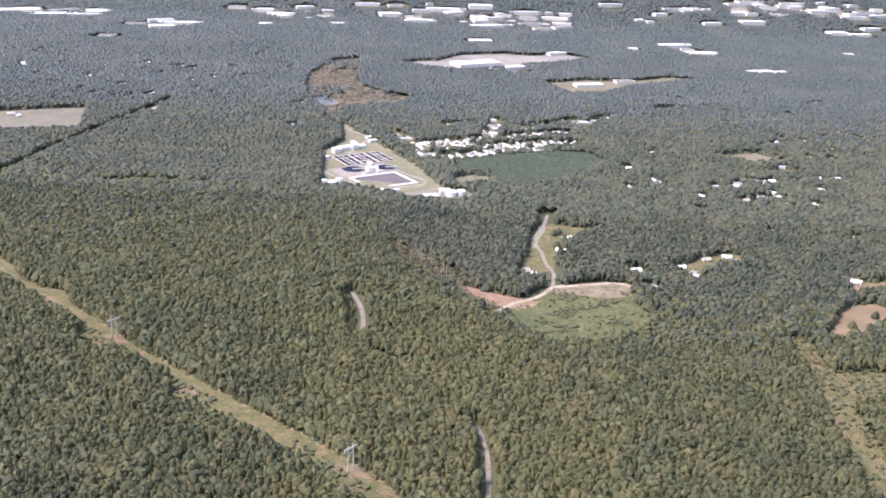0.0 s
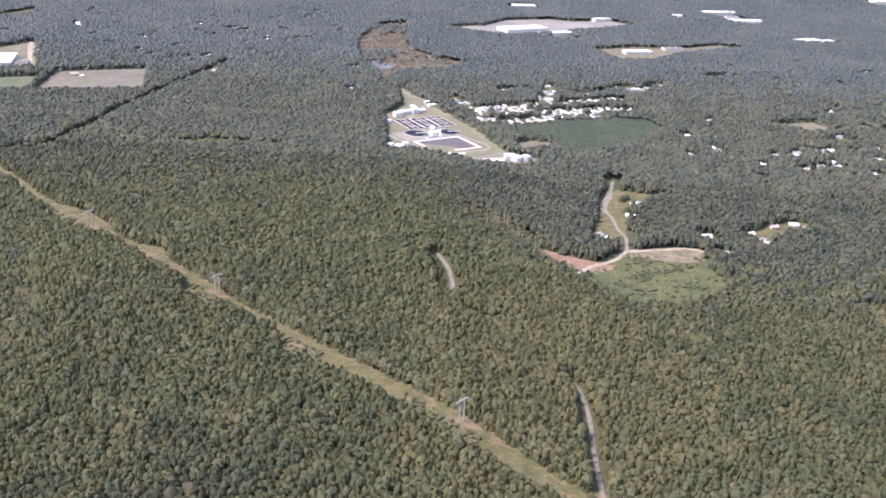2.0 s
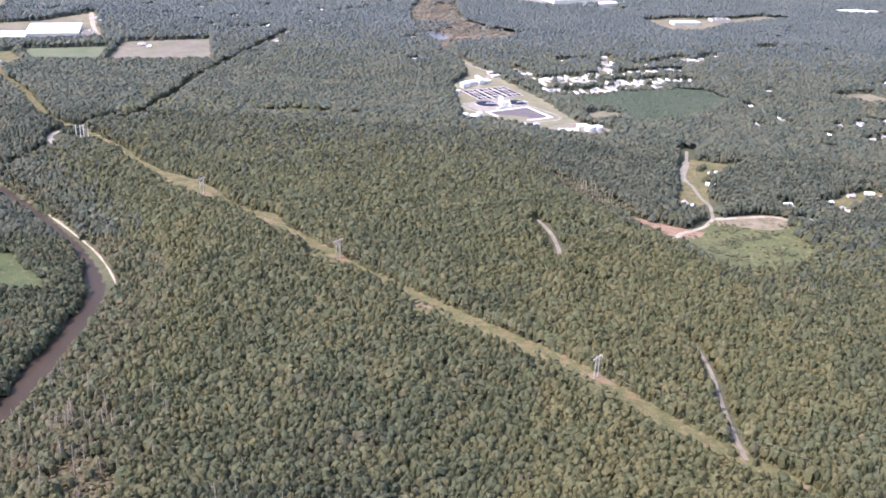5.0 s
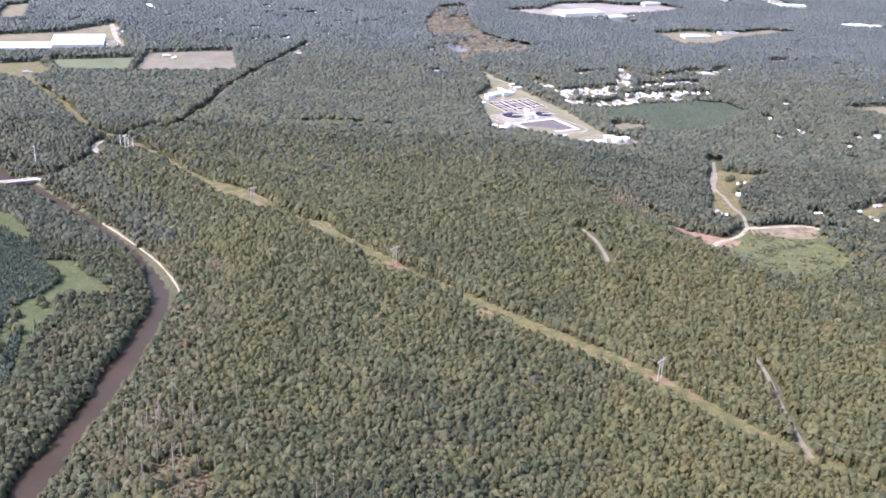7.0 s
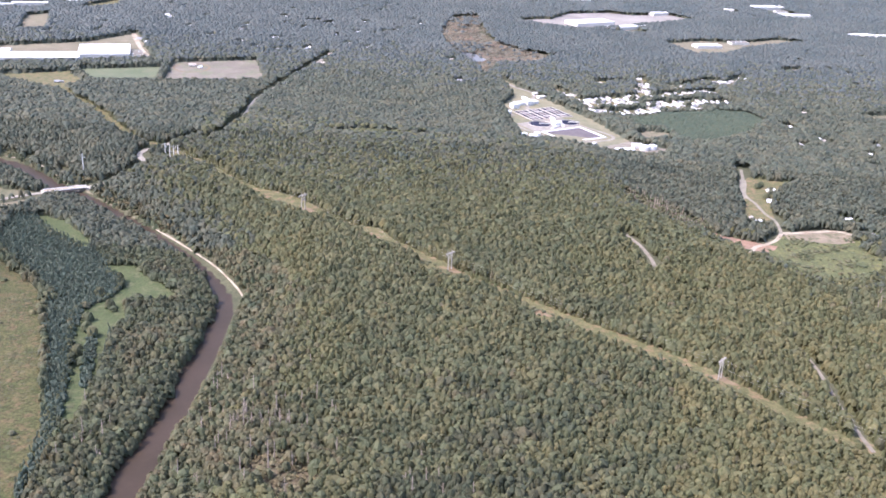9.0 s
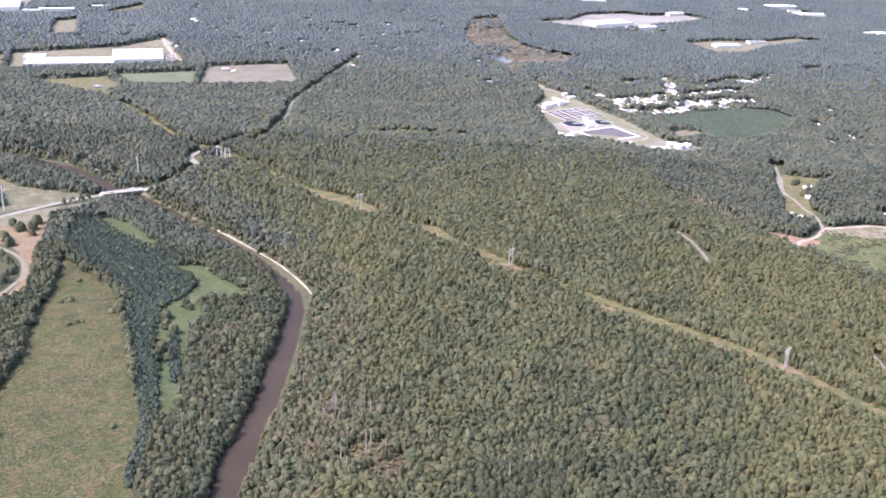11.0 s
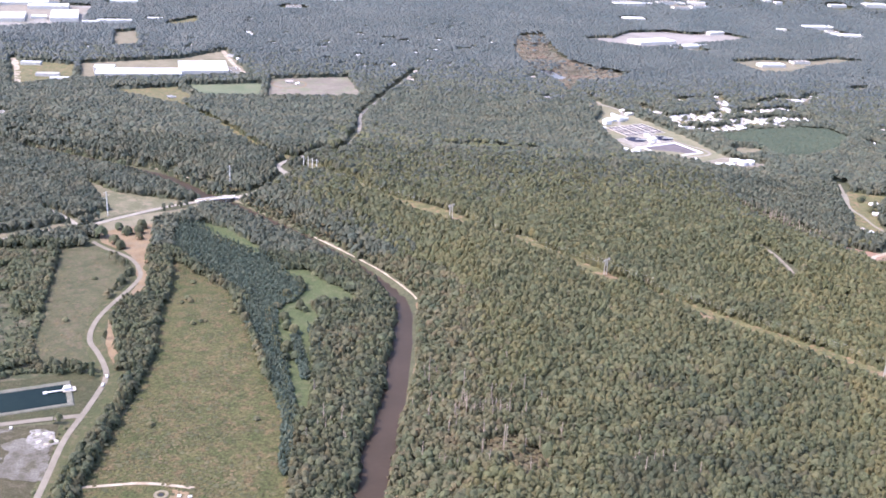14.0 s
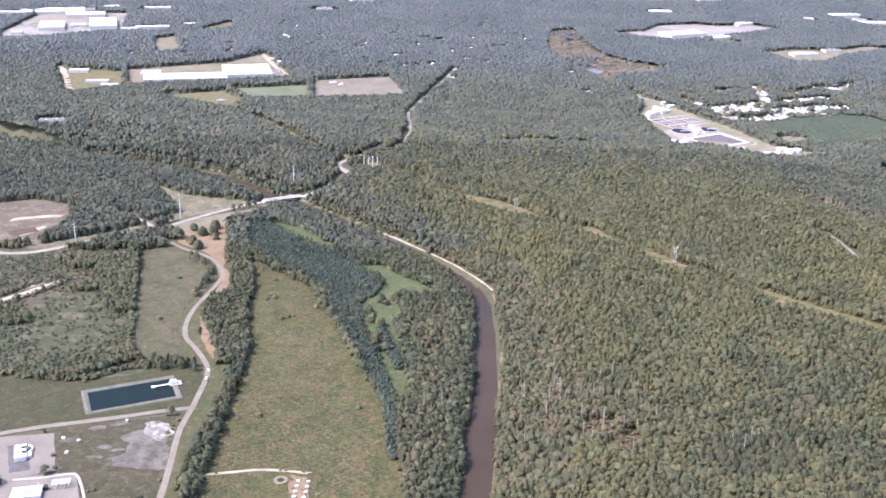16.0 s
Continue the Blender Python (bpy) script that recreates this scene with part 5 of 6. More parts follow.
# ---- power line ----
def h_frame(x, y, turn):
    """A two-legged transmission frame: poles, crossarm, brace, insulators, footings."""
    ob = thing("transmission_tower", "pale two-legged wooden transmission frame in the mown corridor", "power pole", x, y, turn=turn, group="frames along the power line")
    for s in (-1, 1):
        part("pole", pipe(bmesh.new(), (s * 2.7, 0, -1), (s * 2.5, 0, 22), 0.55, 0.40), TIMBER, ob)
    part("crossarm", boxes((-6.5, 6.5, -0.45, 0.45, 19.2, 20.1), bevel=0.04), TIMBER, ob)
    part("brace", pipe(bmesh.new(), (-2.6, 0.3, 11), (2.5, 0.3, 17.5), 0.2), TIMBER, ob)
    part("brace", pipe(bmesh.new(), (2.6, -0.3, 11), (-2.5, -0.3, 17.5), 0.2), TIMBER, ob)
    for X in (-6, 0, 6):
        part("insulator", pipe(bmesh.new(), (X, 0, 19.2), (X, 0, 17.4), 0.16, 0.12, 6), STEEL, ob)
    return ob


def steel_pole(x, y, h, turn, label="tall pale steel transmission pole beside the river road"):
    ob = thing("transmission_pole", label, "power pole", x, y, turn=turn, group="steel poles along the power line")
    part("shaft", pipe(bmesh.new(), (0, 0, -1), (0, 0, h), 0.85, 0.5, 10), STEEL, ob)
    for k, z in enumerate((h - 1.2, h - 5, h - 8.8)):
        s = 1 if k % 2 else -1
        part("arm", pipe(bmesh.new(), (0, 0, z - 0.5), (s * 3.4, 0, z), 0.2, 0.12, 6), STEEL, ob)
        part("insulator", pipe(bmesh.new(), (s * 3.3, 0, z), (s * 3.3, 0, z - 1.7), 0.14, 0.12, 6), STEEL, ob)
    part("footing", pipe(bmesh.new(), (0, 0, -1), (0, 0, 0.5), 1.2, 1.1, 12), CONCRETE, ob)
    return ob


line_spots = [(-64, 632), (-304, 841), (-485, 998)]
for x, y in line_spots:
    h_frame(x, y, 50)
steel_pole(-805, 1140, 34, 30)
steel_pole(-936, 1006, 34, 30)
steel_pole(-1034, 889, 30, 30)
for x, y in ((-707, 1190), (-700, 1187), (-693, 1181), (-686, 1178)):
    steel_pole(x, y, 21, 40, "one of four pale dead-end steel poles on a grassy knoll")


def span(a, b, za, zb, off):
    """One hanging conductor between two frames."""
    c = bpy.data.curves.new("conductor", "CURVE")
    c.dimensions, c.bevel_depth = "3D", 0.02
    sp = c.splines.new("POLY")
    sp.points.add(14)
    d = Vector((b[0] - a[0], b[1] - a[1])).normalized()
    for i in range(15):
        t = i / 14
        x, y = a[0] + (b[0] - a[0]) * t - d.y * off, a[1] + (b[1] - a[1]) * t + d.x * off
        z = za + (zb - za) * t - 6 * 4 * t * (1 - t)
        sp.points[i].co = (x, y, z, 1)
    c.materials.append(STEEL)
    return tagged(new("conductor", c), "thin steel conductor hanging between transmission frames", "cable", "conductors of the power line")


chain = [(70, 505), *line_spots, (-697, 1184)]
for a, b in zip(chain, chain[1:]):
    for off in (-6, 0, 6):
        span(a, b, gz(*a) + 17.4, gz(*b) + 17.4, off)
KNOLL = [(-725, 1195), (-705, 1212), (-675, 1200), (-662, 1182), (-690, 1166), (-715, 1176)]
patch("knoll_grass", KNOLL, CUTGRASS, "tan grass on a knoll round four steel poles", "clearing", rough=4)
OPEN.append(KNOLL)


# ---- river bridge ----
def road_bridge():
    """A concrete girder bridge: deck, two parapets, girders, piers, abutments."""
    a, b = Vector((-837, 1080)), Vector((-789, 1106))
    mid, turn, L = (a + b) / 2, math.degrees(math.atan2(b.y - a.y, b.x - a.x)), (b - a).length
    ob = thing("road_bridge", "pale concrete road bridge over the brown river", "bridge", mid.x, mid.y, -20.0, turn)
    part("deck", boxes((-L / 2, L / 2, -5, 5, 0.6, 1.3), bevel=0.06), SAND, ob)
    for s in (-1, 1):
        part("parapet", boxes((-L / 2, L / 2, s * 5 - 0.2, s * 5 + 0.2, 1.3, 2.3), bevel=0.05), WHITE, ob)
        part("abutment", boxes((s * L / 2 - 2.5, s * L / 2 + 2.5, -5.5, 5.5, -5, 0.6)), CONCRETE, ob)
    for y in (-3.6, -1.2, 1.2, 3.6):
        part("girder", boxes((-L / 2, L / 2, y - 0.35, y + 0.35, -0.7, 0.6)), YARD, ob)
    for x in (-12, 12):
        pier = part("pier", boxes((x - 0.7, x + 0.7, -4.6, 4.6, -1.6, -0.7), bevel=0.08), CONCRETE, ob)
        for y in (-3.4, 0, 3.4):
            part("column", pipe(bmesh.new(), (x, y, -8), (x, y, -1.6), 0.6, 0.6, 12), CONCRETE, pier)
    BUILT.append((-812, 1095, 26))
    return ob


road_bridge()
# banks at the foot of the wooded hill
def beside(line, off):
    """A line moved sideways, to the hill's side for a positive offset."""
    out = []
    for i, (x, y) in enumerate(line):
        (ax, ay), (bx, by) = line[max(i - 1, 0)], line[min(i + 1, len(line) - 1)]
        n = math.hypot(bx - ax, by - ay)
        out.append((x + off * (by - ay) / n, y - off * (bx - ax) / n))
    return out


ribbon("river_bank", beside(RIVER[:6], 16.8), 3.2, CLAY, "ochre earth bank along the river", "river bank", ragged=1.2, lift=0.9)
ribbon("sand_bar", beside(RIVER[5:9], 17.5), 1.9, SAND, "pale sand bar along the outside of the river bend", "river bank", ragged=0.9, lift=1.2)
ribbon("river_bank", beside(RIVER[7:12], 19.0), 3.2, DRY, "tan broken bank at the foot of the wooded hill", "river bank", ragged=1.7, lift=1.0)
ribbon("river_bank", beside(RIVER[10:14], 18), 5.0, SAND, "pale broken bank of rocks and sand above the bridge", "river bank", ragged=1.3, lift=1.1)


# ---- lined pond and yards ----
def lined_pond():
    """A rectangular pond with a sloped pale liner rim and dark blue water."""
    ob = thing("lined_pond", "rectangular pond of dark blue water with a pale liner rim", "pond", -846, 528, turn=25.5)
    W, D = 39.5, 20.5
    bm = bmesh.new()
    rings = []
    for w, d, z in ((W + 3, D + 3, -0.6), (W + 1.5, D + 1.5, 1.3), (W - 0.5, D - 0.5, 1.4), (W - 4.0, D - 4.0, 0.3)):
        rings.append([bm.verts.new((sx * w, sy * d, z)) for sx, sy in ((-1, -1), (1, -1), (1, 1), (-1, 1))])
    for a, b in zip(rings, rings[1:]):
        for i in range(4):
            bm.faces.new((a[i], a[(i + 1) % 4], b[(i + 1) % 4], b[i]))
    part("rim", bm, surface("pond_liner", (0.110, 0.105, 0.078), (0.165, 0.155, 0.122), fine=1.2, broad=9, contrast=0.25, third=(0.105, 0.108, 0.07)), ob)
    part("water", boxes((-W + 3.2, W - 3.2, -D + 3.2, D - 3.2, -0.5, 0.65)), BLUEWATER, ob)
    BUILT.append((-846, 528, 50))
    return ob


lined_pond()
pier = thing("jetty", "white jetty with a float at the corner of the pond", "jetty", -815, 549, gz(-815, 549) + 1.2, 25.5)
part("walkway", boxes((-17, -3, -0.8, 0.8, 0.4, 0.7)), WHITE, pier)
part("float", boxes((-19, -15.5, -1.7, 1.7, -0.7, 0.9), bevel=0.3), WHITE, pier)
part("landing", boxes((-3, 8, -4, 4, 0.2, 0.6)), CONCRETE, pier)
part("pump_house", boxes((-2, 4, -2.4, 2.4, 0.6, 3.4), bevel=0.1), WHITE, pier)

PAD = [(-955, 440), (-925, 450), (-889, 459), (-866, 404), (-893, 393), (-935, 382)]
YARD_S = [(-905, 392), (-850, 404), (-833, 368), (-830, 320), (-905, 310)]
patch("concrete_pad", PAD, YARD, "pale grey concrete pad of a works yard", "yard", rough=1, lift=0.6)
patch("concrete_pad", YARD_S, YARD, "pale concrete yard with worn edges", "yard", rough=2, lift=0.6)
STONE = surface("crushed_stone", (0.090, 0.080, 0.060), (0.150, 0.136, 0.112), fine=1.4, broad=15, contrast=0.3, third=(0.070, 0.062, 0.038))
patch("gravel_patch", [(-832, 456), (-822, 468), (-806, 470), (-790, 452), (-784, 430), (-780, 412), (-800, 410), (-828, 414), (-834, 424), (-816, 434), (-822, 446)], STONE, "grey crushed stone thinly spread over a brown yard", "yard", rough=7, lift=0.62, step=4)
patch("gravel_patch", [(-818, 482), (-800, 482), (-790, 468), (-798, 452), (-812, 460)], surface("rubble", (0.16, 0.145, 0.125), (0.27, 0.25, 0.22), fine=1.2, broad=7, contrast=0.35, third=(0.10, 0.088, 0.062)), "pale broken concrete dumped in a yard", "yard", rough=5, lift=0.66, step=3)
for cx, cy, w, a in ((-870, 449, 11, 0.3), (-840, 441, 8, 0.2), (-828, 437, 7, 0.4), (-842, 426, 9, 0.1), (-856, 470, 9, 0.45), (-840, 478, 8, 0.5)):
    patch("gravel_patch", [(cx + w * math.cos(k * 1.047 + a) * (0.7 + 0.3 * (k % 2)), cy + w * 0.34 * math.sin(k * 1.047 + a) + math.tan(a) * 0.5 * w * math.cos(k * 1.047)) for k in range(6)], STONE, "small pale patch of gravel on a brown yard", "yard", rough=2, lift=0.64, step=3)
OPEN.extend([PAD, YARD_S])
patch("stained_pad", [(-919, 436), (-903, 441), (-886, 404), (-900, 399)], surface("darker_concrete", (0.085, 0.080, 0.075), (0.120, 0.112, 0.104), fine=1.2, broad=9, contrast=0.2), "darker concrete round a process building", "yard", rough=1.5, lift=0.68, step=4)
process = thing("process_building", "small white process building with dark openings on a concrete pad", "building", -902, 424, turn=112)
part("wall", boxes((-9.5, 9.5, -4.2, 4.2, -0.5, 4.2), bevel=0.1), WHITE, process)
part("roof", boxes((-9.8, 9.8, -4.5, 4.5, 4.2, 4.7), bevel=0.1), ROOFWHITE, process)
# black slabs on the closed roof stand for the shade inside openings
part("roof_opening", boxes((2.5, 6.5, -4.4, -0.6, 4.7, 4.9)), RUBBER, process, "black roof slab standing for a shaded opening")
part("roof_opening", boxes((-4.5, -0.5, -4.4, -1.2, 4.7, 4.9)), RUBBER, process, "black roof slab standing for a shaded opening")
part("lean_to", boxes((-6.5, 0.5, -8.2, -4.25, -0.5, 2.8), bevel=0.08), STEEL, process)
bm = bmesh.new()
for k in range(8):
    a0, a1 = 0.2 + k * 0.3, 0.2 + (k + 1) * 0.3
    pipe(bm, (6 + 5.5 * math.cos(a0), -4.8 - 4.0 * math.sin(a0), 2.2), (6 + 5.5 * math.cos(a1), -4.8 - 4.0 * math.sin(a1), 2.2), 0.55, 0.55, 8)
part("duct", bm, STEEL, process, "curved pale steel duct")
plant_hall = thing("plant_building", "low white plant building with roof machinery", "building", -872, 372, turn=14)
part("wall", boxes((-13, 8, -7, 6, -0.5, 3.4), bevel=0.1), WHITE, plant_hall)
part("roof", boxes((-13.3, 8.3, -7.3, 6.3, 3.4, 3.8), bevel=0.1), ROOFWHITE, plant_hall)
for i in range(5):
    part("roof_unit", boxes((-11 + i * 3.8, -8.9 + i * 3.8, -3.5 + (i % 2) * 4, -1.2 + (i % 2) * 4, 3.8, 4.9 + 0.4 * (i % 3)), bevel=0.15), STEEL, plant_hall)
# solid black box; no bay is hollowed out here
part("open_bay", boxes((8.6, 11.8, 3, 7, -0.3, 3.6)), RUBBER, plant_hall, "solid black box beside the plant building")
part("stack", pipe(bmesh.new(), (6, 3, 3), (6, 3, 8.5), 0.6, 0.5, 12), STEEL, plant_hall)
rack = thing("pipe_rack", "pale steel pipe rack on a worn concrete yard", "pipe rack", -853, 384, turn=14)
for i in range(5):
    part("post", boxes((-6.2 + i * 3, -5.8 + i * 3, -4, -3.6, -0.3, 4.2), (-6.2 + i * 3, -5.8 + i * 3, 3.6, 4, -0.3, 4.2)), STEEL, rack)
    part("beam", boxes((-6.2 + i * 3, -5.8 + i * 3, -4, 4, 4.2, 4.6)), STEEL, rack)
for y in (-3, -1, 1, 3):
    part("pipe", pipe(bmesh.new(), (-7, y, 4.9), (7, y, 4.9), 0.28, 0.28, 8), WHITE, rack)
kerb = thing("retaining_wall", "pale rounded concrete wall round the plant yard", "wall", -850, 398, turn=14)
bm = bmesh.new()
for (ax, ay), (bx, by) in zip([(-44, 2), (-24, 1), (-4, 3), (2, 2), (5, -3), (9, -16)], [(-24, 1), (-4, 3), (2, 2), (5, -3), (9, -16), (13, -34)]):
    pipe(bm, (ax, ay, 0.4), (bx, by, 0.4), 1.1, 1.1, 8)
part("coping", bm, CONCRETE, kerb)
for i, (x, y) in enumerate(((-878, 451), (-864, 448), (-867, 430), (-835, 482))):
    t = thing("equipment_box", "small white equipment box in the yard", "utility box", x, y, turn=i * 37, group="boxes in the yard")
    part("body", boxes((-1.3, 1.3, -0.9, 0.9, -0.2, 1.7), bevel=0.08), WHITE, t)
    part("lid", boxes((-1.4, 1.4, -1.0, 1.0, 1.7, 1.85), bevel=0.04), STEEL, t)
for i, (x, y) in enumerate([(-810, 476), (-805, 478), (-798, 473), (-792, 468), (-798, 462), (-805, 465)]):
    t = thing("gravel_heap", "pale heap of crushed stone in the yard", "gravel heap", x, y, turn=i * 50, group="heaps in the yard")
    bm = bmesh.new()
    bmesh.ops.create_icosphere(bm, subdivisions=3, radius=1)
    for v in bm.verts:
        v.co *= 1 + 0.22 * noise.noise(v.co * 1.7 + Vector((i * 5, 0, 0)))
        v.co = Vector((v.co.x * 2.9, v.co.y * 2.0, max(-0.2, v.co.z * 1.2)))
    part("stone", bm, CONCRETE if i % 2 else SAND, t)

# meadow works: a ringed pit and pallets
ring = thing("wellhead_pit", "round pit with a pale sand ring in the meadow", "pit", -688, 405)
part("ring", ring_wall(bmesh.new(), 0, 0, -0.3, 0.7, 3.2, 5.6, 24), DRY, ring)
part("cover", pipe(bmesh.new(), (0, 0, -0.2), (0, 0, 0.5), 2.4, 2.1, 16), RUBBER, ring)
patch("bare_ground", [(-682, 412), (-668, 412), (-660, 372), (-676, 370)], CLAY, "pale trampled ground beside the pit", "bare ground", rough=2, lift=0.55, step=4)
for i in range(8):
    t = thing("pallet_stack", "stack of pale pallets on trampled ground", "pallet stack", -674 + (i % 2) * 8, 404 - (i // 2) * 7, turn=8 + i * 3, group="pallet stacks in the meadow")
    part("pallets", boxes((-1.4, 1.4, -1.1, 1.1, 0.3, 0.8), (-1.4, 1.4, -1.1, 1.1, 0.9, 1.4), bevel=0.05), TIMBER, t)
    part("cover_sheet", boxes((-1.3, 1.3, -1.0, 1.0, 1.42, 1.7), bevel=0.1), WHITE, t)


def pickup(x, y, turn):
    """A white pickup truck: body, cab, glass, four wheels."""
    ob = thing("pickup_truck", "white pickup truck standing on the pale drive", "truck", x, y, gz(x, y) + 0.75, turn, "trucks on the drive")
    part("body", boxes((-2.9, 2.9, -1, 1, 0.45, 1.15), bevel=0.12), WHITE, ob)
    part("bed", boxes((-2.9, -0.7, -1, -0.85, 1.15, 1.5), (-2.9, -0.7, 0.85, 1, 1.15, 1.5), (-2.9, -2.75, -0.85, 0.85, 1.15, 1.5)), WHITE, ob)
    cab = part("cab", boxes((-0.7, 1.5, -0.95, 0.95, 1.15, 1.95), taper=0.22, bevel=0.06), WHITE, ob)
    part("windscreen", boxes((1.3, 1.42, -0.72, 0.72, 1.25, 1.8)), DARKGLASS, cab)
    for X in (-1.9, 1.9):
        for s in (-1, 1):
            part("wheel", pipe(bmesh.new(), (X, s * 0.72, 0.42), (X, s * 1.02, 0.42), 0.42, 0.42, 14), RUBBER, ob)
    return ob


pickup(-789, 578, 115)
pickup(-787, 562, 100)

# the woods themselves
def woods(x0, x1, y0, y1, step):
    x, y = scatter(x0, x1, y0, y1, step)
    ok = in_view(x, y)
    x, y = x[ok], y[ok]
    ok = keep_clear(x, y) & (~inside(x, y, MARSHLAND) | (rng.uniform(0, 1, len(x)) < 0.03 + 0.2 * (np.sin(x / 37) * np.sin(y / 61) > 0.45)))
    return x[ok], y[ok]


def hill_share(x, y):
    """How far the lighter oaks of the hill and of the near woods reach."""
    return np.maximum(smooth(height(x, y), -15, -3) * (seg_dist(x, y, RIVER) > 0) * (1 - 0.75 * smooth(y, 1000, 1350)) * smooth(x, -760, -640), 1 - smooth(y, 800, 1120))


x, y = woods(-1220, 540, 280, 900, 4.75)
pine = inside(x, y, PINES_W) | inside(x, y, PINE_BELT)
low = np.abs(seg_dist(x, y, RIVER)) < 58 + 12 * np.sin(y / 31)
west = seg_dist(x, y, RIVER) < 0
rough = inside(x, y, ROUGH)
hill = ~pine & ~low & ~west
single = hill & (x > -345) & (x < -283) & (y > 395) & (y < 455)
NEAR_OAKS = [(float(a), float(b)) for a, b in zip(x[single], y[single])]
bald = (np.hypot((x + 420) / 26 + (y - 462) / 60, (y - 462) / 38) + 0.25 * np.sin(x / 9) * np.sin(y / 11) < 1) & (rng.uniform(0, 1, len(x)) < 0.9)
hill &= ~single & ~bald
oak = hill & (rng.uniform(0, 1, len(x)) < hill_share(x, y))
other = hill & ~oak
# lit and shaded oak colours, set by place, stand in for slope light
wx = x + 25 * np.sin(y / 60)
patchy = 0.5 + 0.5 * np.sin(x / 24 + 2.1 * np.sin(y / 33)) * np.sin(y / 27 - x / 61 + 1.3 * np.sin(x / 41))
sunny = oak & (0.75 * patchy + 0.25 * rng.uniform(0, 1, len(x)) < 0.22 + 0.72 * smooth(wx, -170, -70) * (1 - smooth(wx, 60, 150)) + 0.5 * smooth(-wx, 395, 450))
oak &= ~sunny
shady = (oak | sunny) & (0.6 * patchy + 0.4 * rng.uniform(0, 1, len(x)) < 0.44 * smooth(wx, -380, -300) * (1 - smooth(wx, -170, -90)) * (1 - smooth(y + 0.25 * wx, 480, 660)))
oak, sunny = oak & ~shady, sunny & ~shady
bankside = seg_dist(x, y, RIVER)
turning = (oak | sunny) & (rng.uniform(0, 1, len(x)) < 0.05 + 0.75 * (1 - smooth(bankside, 55, 125)) * (y < 800) + 0.5 * (np.hypot((x + 430) / 62, (y - 500) / 62) < 1))
oak, sunny = oak & ~turning, sunny & ~turning
grove("turning_forest", x[turning], y[turning], 3.7, 11.5, L6, AUTUMN, "tan and olive trees turning colour on the river slope", "forest", low=0.7, high=1.17)
grove("blackgum_forest", x[shady], y[shady], 3.75, 12.5, L6, SHADE_OAK, "green broadleaf forest on the near slope, darkened for shade", "forest", low=0.78, high=1.17)
grove("hickory_forest", x[sunny], y[sunny], 3.75, 12.5, L6, LIT_YELLOW_OAK, "dense yellow-olive broadleaf forest on a low hill", "forest", low=0.78, high=1.17)
grove("thin_brush", x[bald], y[bald], 2.6, 3.6, B2, surface("tan_brush", (0.100, 0.088, 0.046), (0.140, 0.114, 0.062), fine=1.0, broad=20, contrast=0.35, tint=0.3, third=(0.088, 0.092, 0.048), leaf=0.2), "rust and tan brush on a thin slope", "bushes")
grove("hillside_forest", x[oak], y[oak], 3.75, 12.5, L6, OAK, "dense olive-green broadleaf forest on a low hill", "forest", low=0.78, high=1.17)
grove("slope_forest", x[other], y[other], 3.75, 12.5, L6, VALLEY, "dense darker green forest on the lower slopes", "forest", low=0.78, high=1.17)
side = ~pine & (low | west) & ~rough
rust = side & ~west & (rng.uniform(0, 1, len(x)) < 0.6)
side &= ~rust
# part of the west bank gets its shade through the leaf colour
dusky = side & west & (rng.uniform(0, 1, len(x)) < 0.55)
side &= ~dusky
grove("riverside_woods", x[dusky], y[dusky], 3.8, 10.5, L6, SHADE_OAK, "green trees in the woods along the river, darkened for shade", "forest", low=0.75, high=1.2)
grove("bank_trees", x[rust], y[rust], 3.6, 10.0, L6, AUTUMN, "tan and rust trees on the river bank below the hill", "forest", low=0.65, high=1.2)
grove("riverside_woods", x[side], y[side], 3.8, 10.5, L6, BANK, "mixed olive and tan woods along the river banks", "forest", low=0.75, high=1.2)
clumped = np.sin(x / 21 + 1.5 * np.sin(y / 27)) * np.sin(y / 24 - x / 60)
heath = inside(x, y, HEATH)
tall = rough & ~heath & (inside(x, y, WOOD_EDGE) | (clumped > 0.38))
grove("scrub_trees", x[tall], y[tall], 3.4, 8.5, L6, BANK, "dark clumps of trees in olive scrubland", "trees")
bushy = rough & ~tall & (rng.uniform(0, 1, len(x)) < np.where(heath, 0.3, 0.7))
grove("scrub_bushes", x[bushy], y[bushy], 1.9, 2.4, L4, SHADE_OAK, "scattered olive bushes on rough ground", "bushes", low=0.5, high=1.6)
px_, py_ = scatter(-850, -590, 440, 1002, 3.9)
ok = (inside(px_, py_, PINES_W) | inside(px_, py_, PINE_BELT) | inside(px_, py_, PINE_ROWS[0]) | inside(px_, py_, PINE_ROWS[1])) & (keep_clear(px_, py_) | inside(px_, py_, PINE_ROWS[0]) | inside(px_, py_, PINE_ROWS[1]) | inside(px_, py_, PINE_BELT))
grove("pine_plantation", px_[ok], py_[ok], 2.7, 10.0, P2, PINE, "even dark blue-green planted pines", "pine trees")

sx, sy = scatter(-600, -40, 580, 1110, 4.5)
ok = np.zeros(len(sx), bool)
for top in TOPS:
    ok |= inside(sx, sy, top)
ok &= (seg_dist(sx, sy, ROW) < -4) & (rng.uniform(0, 1, len(sx)) < 0.55)
grove("hilltop_scrub", sx[ok], sy[ok], 2.0, 2.6, B1, SCRUB, "low scrub at the edge of a hilltop opening", "bushes", sink=0.1)
# tan brush on the slope above the upper reach
sx, sy = scatter(-860, -480, 700, 1130, 4.2)
d = seg_dist(sx, sy, RIVER)
ok = (d > 17) & (d < 42 + 10 * np.sin(sx / 23)) & (sy > 742 - 0.1 * sx - 60) & (rng.uniform(0, 1, len(sx)) < 0.6) & keep_clear(sx, sy)
